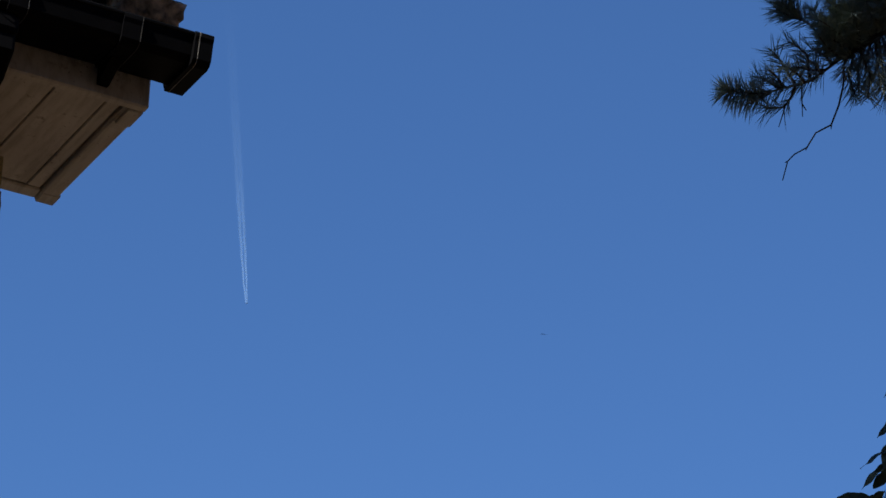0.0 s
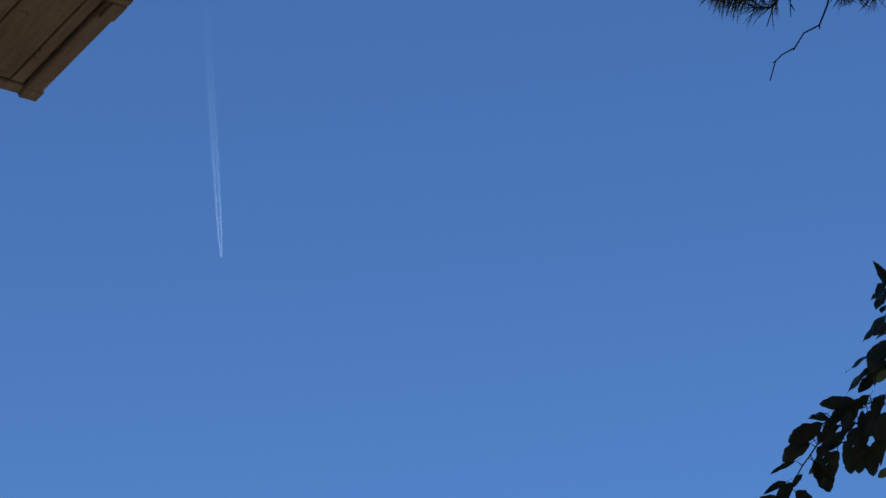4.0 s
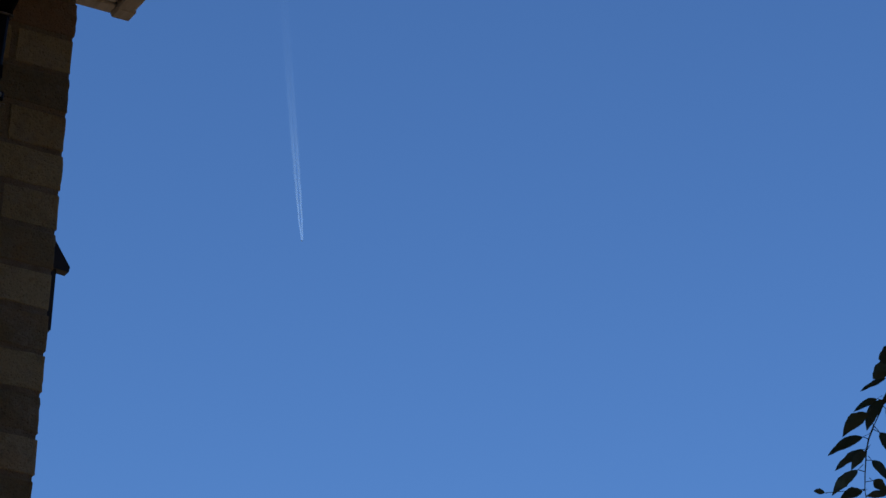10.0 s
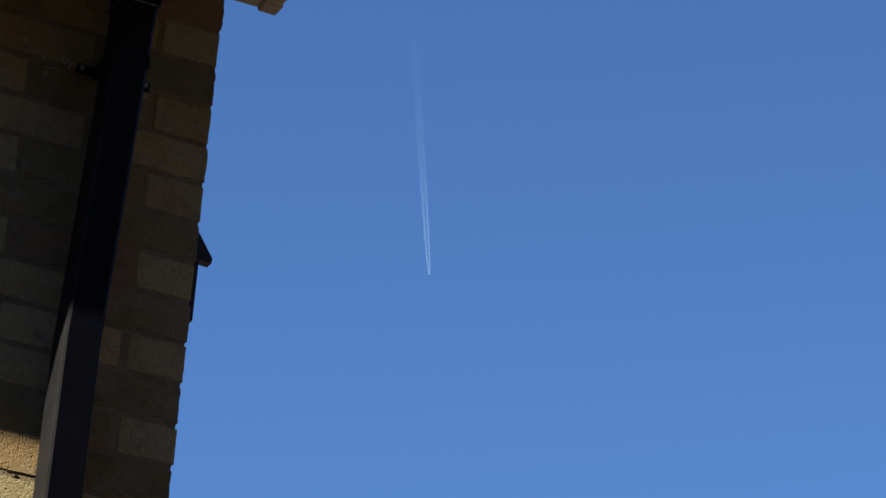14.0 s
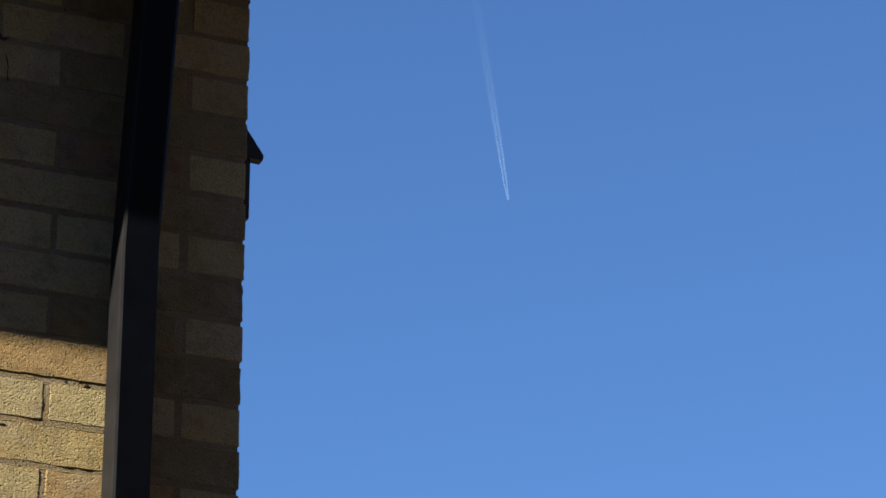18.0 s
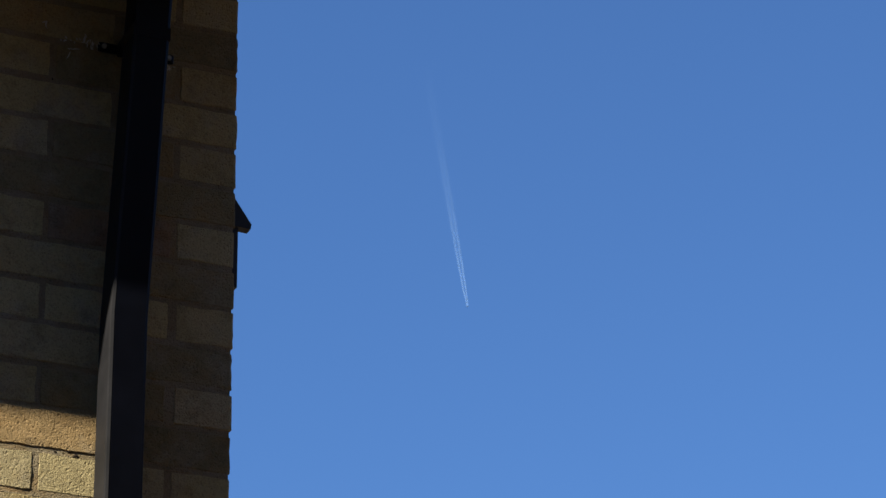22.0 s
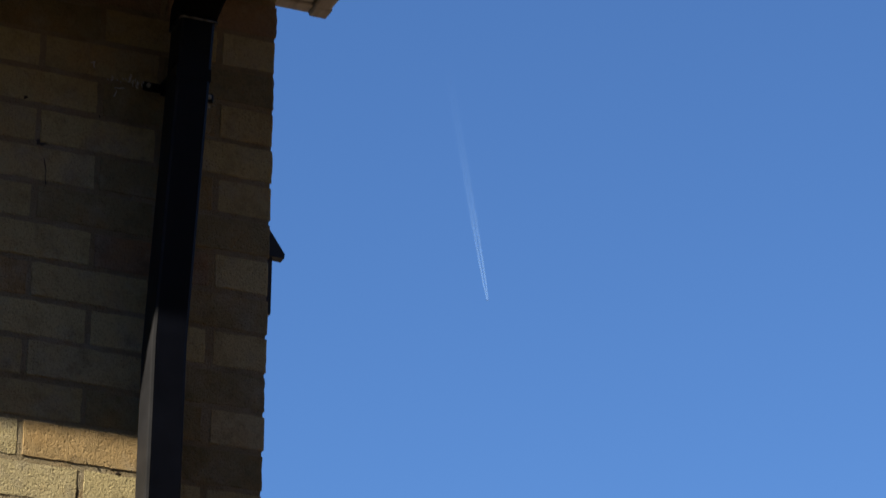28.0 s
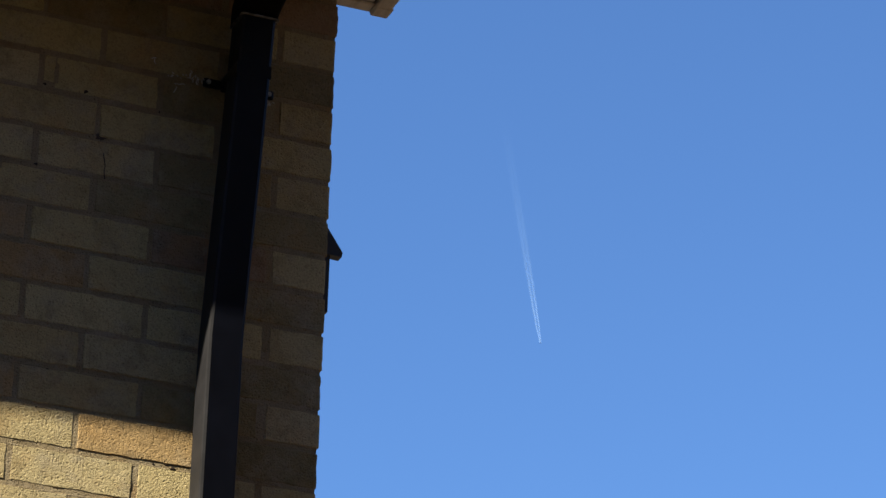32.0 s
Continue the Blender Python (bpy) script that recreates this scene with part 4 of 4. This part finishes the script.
TRAIL = 720.0
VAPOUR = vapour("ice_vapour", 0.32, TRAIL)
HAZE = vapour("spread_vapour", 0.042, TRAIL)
airliner = thing("airliner", (0, 0, 1000), "distant airliner drawing a white twin vapour trail", "aeroplane")
part("fuselage", tube(bmesh.new(), [(0, 2.6, 0), (0, 2.3, 0.02), (0, 1.6, 0.03), (0, -1.4, 0.03), (0, -2.6, 0.16)], [0.04, 0.18, 0.26, 0.26, 0.05], 12), PLANE, airliner, "", True)
for s in (-1, 1):
    bm = sweep(bmesh.new(), [(0, 0.45, 0), (0, 0.1, 0.06), (0, -0.5, 0)], [Matrix.Translation((s * 0.2, 0.2, -0.05)), Matrix.Translation((s * 2.5, -0.95, 0.12)) @ Matrix.Scale(0.3, 4)])
    part("wing", bm, PLANE, airliner)
    bm = sweep(bmesh.new(), [(0, 0.22, 0), (0, 0.05, 0.03), (0, -0.25, 0)], [Matrix.Translation((s * 0.05, -2.1, 0.15)), Matrix.Translation((s * 0.95, -2.5, 0.2)) @ Matrix.Scale(0.4, 4)])
    part("tailplane", bm, PLANE, airliner)
    part("engine", tube(bmesh.new(), [(s * 0.85, 0.45, -0.22), (s * 0.85, 0.2, -0.22), (s * 0.85, -0.35, -0.2)], [0.11, 0.13, 0.07], 10), PLANE, airliner)
    pts, rad = [], []
    for i in range(41):
        f = i / 40
        y = -0.6 - TRAIL * f
        gap = 0.42 + 1.8 * (1 - math.exp(-f * 15.0))
        pts.append((s * gap + 0.25 * math.sin(i * 1.7 + s), y, 0.3 * math.sin(i * 1.1)))
        rad.append(0.75 + 0.9 * min(1, f * 2.5) + 1.6 * f)
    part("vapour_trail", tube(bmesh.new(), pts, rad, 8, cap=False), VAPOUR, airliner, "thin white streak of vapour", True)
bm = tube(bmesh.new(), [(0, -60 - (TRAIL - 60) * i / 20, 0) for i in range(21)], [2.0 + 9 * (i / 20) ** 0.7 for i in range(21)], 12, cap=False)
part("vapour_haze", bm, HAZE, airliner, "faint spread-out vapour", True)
part("fin", sweep(bmesh.new(), [(-0.02, 0.3, 0), (0.02, 0.3, 0), (0.02, -0.3, 0), (-0.02, -0.3, 0)], [Matrix.Translation((0, -2.1, 0.2)), Matrix.Translation((0, -2.5, 1.0)) @ Matrix.Scale(0.5, 4)]), PLANE, airliner)

# ---- flies ----
FLY = plain("dark_fly", (0.004, 0.006, 0.03), 1.0, 0.3, 200.0, 0.0, spec=0.0)
WING = plain("smoky_wing", (0.02, 0.02, 0.04), 1.0, 0.2, 200.0, 0.0, spec=0.0)


def fly(label, size):
    f = thing("fly", (0, 0, 1), label, "insect", "flying insects")
    part("body", tube(bmesh.new(), [(-0.5, 0, 0), (-0.35, 0, 0), (0, 0, 0.02), (0.2, 0, 0), (0.32, 0, 0)], [0.06, 0.22, 0.28, 0.22, 0.08], 10), FLY, f, "", True)
    part("head", tube(bmesh.new(), [(0.30, 0, 0), (0.38, 0, 0), (0.48, 0, -0.01)], [0.10, 0.13, 0.05], 10), FLY, f, "", True)
    for s in (-1, 1):
        bm = bmesh.new()
        vs = [bm.verts.new(p) for p in ((0.12, s * 0.10, 0.16), (0.02, s * 0.30, 0.22), (-0.30, s * 0.42, 0.20), (-0.58, s * 0.30, 0.16), (-0.30, s * 0.10, 0.14))]
        bm.faces.new(vs)
        bmesh.ops.solidify(bm, geom=bm.faces[:], thickness=0.01)
        part("wing", bm, WING, f)
    for o in f.children:
        o.matrix_basis = Matrix.Scale(size, 4)
    return f


fly_a = fly("small dark fly crossing the sky", 0.0065)
fly_b = fly("dark blurred bee-sized fly crossing the sky", 0.012)
fly_c = fly("tiny dark fly crossing the sky", 0.007)

# ---- bed joints, struck back under each course ----
def bed_joint(z, seed):
    bm = bmesh.new()
    rings, n = [], 190
    for i in range(n + 1):
        x = -0.0035 - 1.9 * i / n
        a = 0.0016 * noise.noise(Vector((x * 75, z * 40, seed)))
        b = 0.0008 * noise.noise(Vector((x * 90, z * 40, seed + 9)))
        rings.append([bm.verts.new(p) for p in ((x, 0.0032 + a, z + 0.0005), (x, 0.0012 + a, z - 0.004 + b), (x, -0.0008 + b, z - 0.0098), (x, 0.02, z - 0.0098), (x, 0.02, z + 0.0005))])
    for r0, r1 in zip(rings, rings[1:]):
        for k in range(5):
            bm.faces.new((r0[k], r1[k], r1[(k + 1) % 5], r0[(k + 1) % 5]))
    bm.faces.new(rings[0]), bm.faces.new(rings[-1][::-1])
    bmesh.ops.recalc_face_normals(bm, faces=bm.faces[:])
    part("bed_joint", bm, MORTAR, wall_front)


for r in range(-1, 24):
    bed_joint(Z0 - 0.075 * (r + 1) + 0.005, r)

# ---- bricks ----
def brick_mesh(seed, tone):
    """A rough brick with worn arrises; its length along x, the outer corner at the origin."""
    bm = boxed(-0.215, 0, 0, 0.1025, 0, 0.065, bevel=0.0014)
    r = random.Random(seed)
    for axis, cuts in (((1, 0, 0), 12), ((0, 1, 0), 3), ((0, 0, 1), 4)):
        for i in range(cuts):
            f = (i + 1 + r.uniform(-0.3, 0.3)) / (cuts + 1)
            at = (-0.215 * f * axis[0], 0.1025 * f * axis[1], 0.065 * f * axis[2])
            bmesh.ops.bisect_plane(bm, geom=bm.verts[:] + bm.edges[:] + bm.faces[:], plane_co=at, plane_no=axis)
    for v in bm.verts:
        face, end = v.co.y < 0.0005, v.co.x < -0.2145
        v.co += 0.0017 * noise.noise_vector(v.co * 28 + Vector((seed * 3.1, 0, 0))) + 0.0015 * noise.noise_vector(v.co * 120 + Vector((0, seed * 5.3, 0)))
        if face:
            v.co.y = min(v.co.y, 0.0)
        if end:
            v.co.x = min(v.co.x, -0.2150)
    return finish("brick", bm, BRICK[tone])


BRICKS = {tone: [brick_mesh(s + 7 * i, tone) for s in range(6)] for i, tone in enumerate(BRICK)}
# tones set by course and brick from the corner; top umber, corner often brown
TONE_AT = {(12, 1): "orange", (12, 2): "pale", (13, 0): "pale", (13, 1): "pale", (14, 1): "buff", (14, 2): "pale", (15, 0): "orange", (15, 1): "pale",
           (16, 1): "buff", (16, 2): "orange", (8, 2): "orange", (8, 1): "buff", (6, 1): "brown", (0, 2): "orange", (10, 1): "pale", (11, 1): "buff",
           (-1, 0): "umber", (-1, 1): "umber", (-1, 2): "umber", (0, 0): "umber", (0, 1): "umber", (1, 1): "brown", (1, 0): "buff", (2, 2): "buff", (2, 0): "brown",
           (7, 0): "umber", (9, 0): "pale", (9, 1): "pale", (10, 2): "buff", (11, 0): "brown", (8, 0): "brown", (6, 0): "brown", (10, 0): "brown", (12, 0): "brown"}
rng = random.Random(8)


def pick_brick(course, n):
    tone = TONE_AT.get((course, n))
    if tone is None:
        if n < 0:
            tone = "pale" if rng.random() < 0.75 else "buff"
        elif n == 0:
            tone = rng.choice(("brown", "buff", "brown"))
        else:
            tone = rng.choice(("buff", "buff", "pale", "pale", "pale", "buff", "orange"))
    return BRICKS[tone][rng.randrange(6)]


far = []
for r in range(-1, 62):
    z = Z0 - 0.075 * (r + 1) + 0.005
    if z < -0.1:
        break
    header = r % 2
    near = r < 25
    spans = []
    x = -0.1125 if header else 0.0
    while x > WEST + 0.2:
        spans.append(x)
        x -= 0.225
    if header:
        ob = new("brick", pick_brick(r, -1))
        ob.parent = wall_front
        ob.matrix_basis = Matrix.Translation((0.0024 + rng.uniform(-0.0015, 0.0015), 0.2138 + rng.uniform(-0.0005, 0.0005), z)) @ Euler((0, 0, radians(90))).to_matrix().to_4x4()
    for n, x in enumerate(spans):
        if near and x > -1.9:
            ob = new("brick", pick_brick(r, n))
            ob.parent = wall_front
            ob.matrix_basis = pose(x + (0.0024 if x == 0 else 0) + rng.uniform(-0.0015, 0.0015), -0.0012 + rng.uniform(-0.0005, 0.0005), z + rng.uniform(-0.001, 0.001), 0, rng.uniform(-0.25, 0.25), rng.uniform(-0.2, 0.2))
        else:
            far.append((x - 0.215, x, 0.0, 0.10, z, z + 0.065))
    y = 0.3375 - 0.1125 if header else 0.1125
    while y < NORTH - 0.25:
        far.append((-0.10, 0.0, y, y + 0.215, z, z + 0.065))
        y += 0.225


def many_boxes(name, boxes, material):
    verts, faces = [], []
    for x0, x1, y0, y1, z0, z1 in boxes:
        b = len(verts)
        verts += [(x, y, z) for x in (x0, x1) for y in (y0, y1) for z in (z0, z1)]
        faces += [tuple(b + i for i in f) for f in ((0, 1, 3, 2), (4, 6, 7, 5), (0, 4, 5, 1), (2, 3, 7, 6), (0, 2, 6, 4), (1, 5, 7, 3))]
    me = bpy.data.meshes.new(name)
    me.from_pydata(verts, [], faces)
    me.materials.append(material)
    return me


tagged(part("brick_rest", many_boxes("brick_rest", far, BRICK_REST), BRICK_REST, wall_front), kind="stuff")


# ---- what moves ----
def motions():
    heading = math.degrees(math.atan2(-0.52, 1.0))
    walk(airliner, [(t, pose(-1.8 + HIGH * (0.8584 + 0.003606 * t), -5.0 + HIGH * (1.8743 + 0.011202 * t), 1.65 + HIGH, 0, 0, heading)) for t in (0, 8, 16, 24, 32)])
    walk(fly_a, [(0, pose(2.266, 1.982, 5.689, 0, 0, 200)), (0.1, pose(1.746, 1.264, 5.212, 0, 0, 200)), (0.2, pose(1.089, 0.635, 4.699, 0, 0, 200)), (0.4, pose(-4.5, -2.5, 3.2, 0, 0, 190)), (2, pose(-6.5, -3.0, 0.02, 0, 0, 180)), (32, pose(-6.5, -3.0, 0.02, 0, 0, 180))])
    walk(fly_b, [(0, pose(3.5, -3.5, 0.02, 0, 0, 170)), (28, pose(3.5, -3.5, 0.02, 0, 0, 170)), (29.8667, pose(-0.599, -2.806, 2.466, 0, 0, 175)), (29.9667, pose(-0.641, -2.859, 2.663, 0, 0, 176)), (30.0, pose(-0.646, -2.861, 2.673, 0, 0, 178)), (30.0333, pose(-0.647, -2.854, 2.658, 0, 0, 180)), (30.1333, pose(-0.630, -2.782, 2.448, 0, 0, 180)), (31, pose(-5.5, -3.4, 0.02, 0, 0, 180)), (32, pose(-5.5, -3.4, 0.02, 0, 0, 180))])
    walk(fly_c, [(0, pose(3.2, -3.8, 0.02, 0, 0, 80)), (29, pose(3.2, -3.8, 0.02, 0, 0, 80)), (31.0667, pose(-0.063, -0.909, 2.989, 0, 0, 100)), (31.1667, pose(-0.133, -1.001, 3.330, 0, 0, 105)), (31.2, pose(-0.140, -1.006, 3.350, 0, 0, 110)), (31.2333, pose(-0.140, -0.998, 3.330, 0, 0, 115)), (31.3333, pose(-0.107, -0.891, 2.988, 0, 0, 120)), (32, pose(2.5, -4.5, 0.02, 0, 0, 120))])


motions()
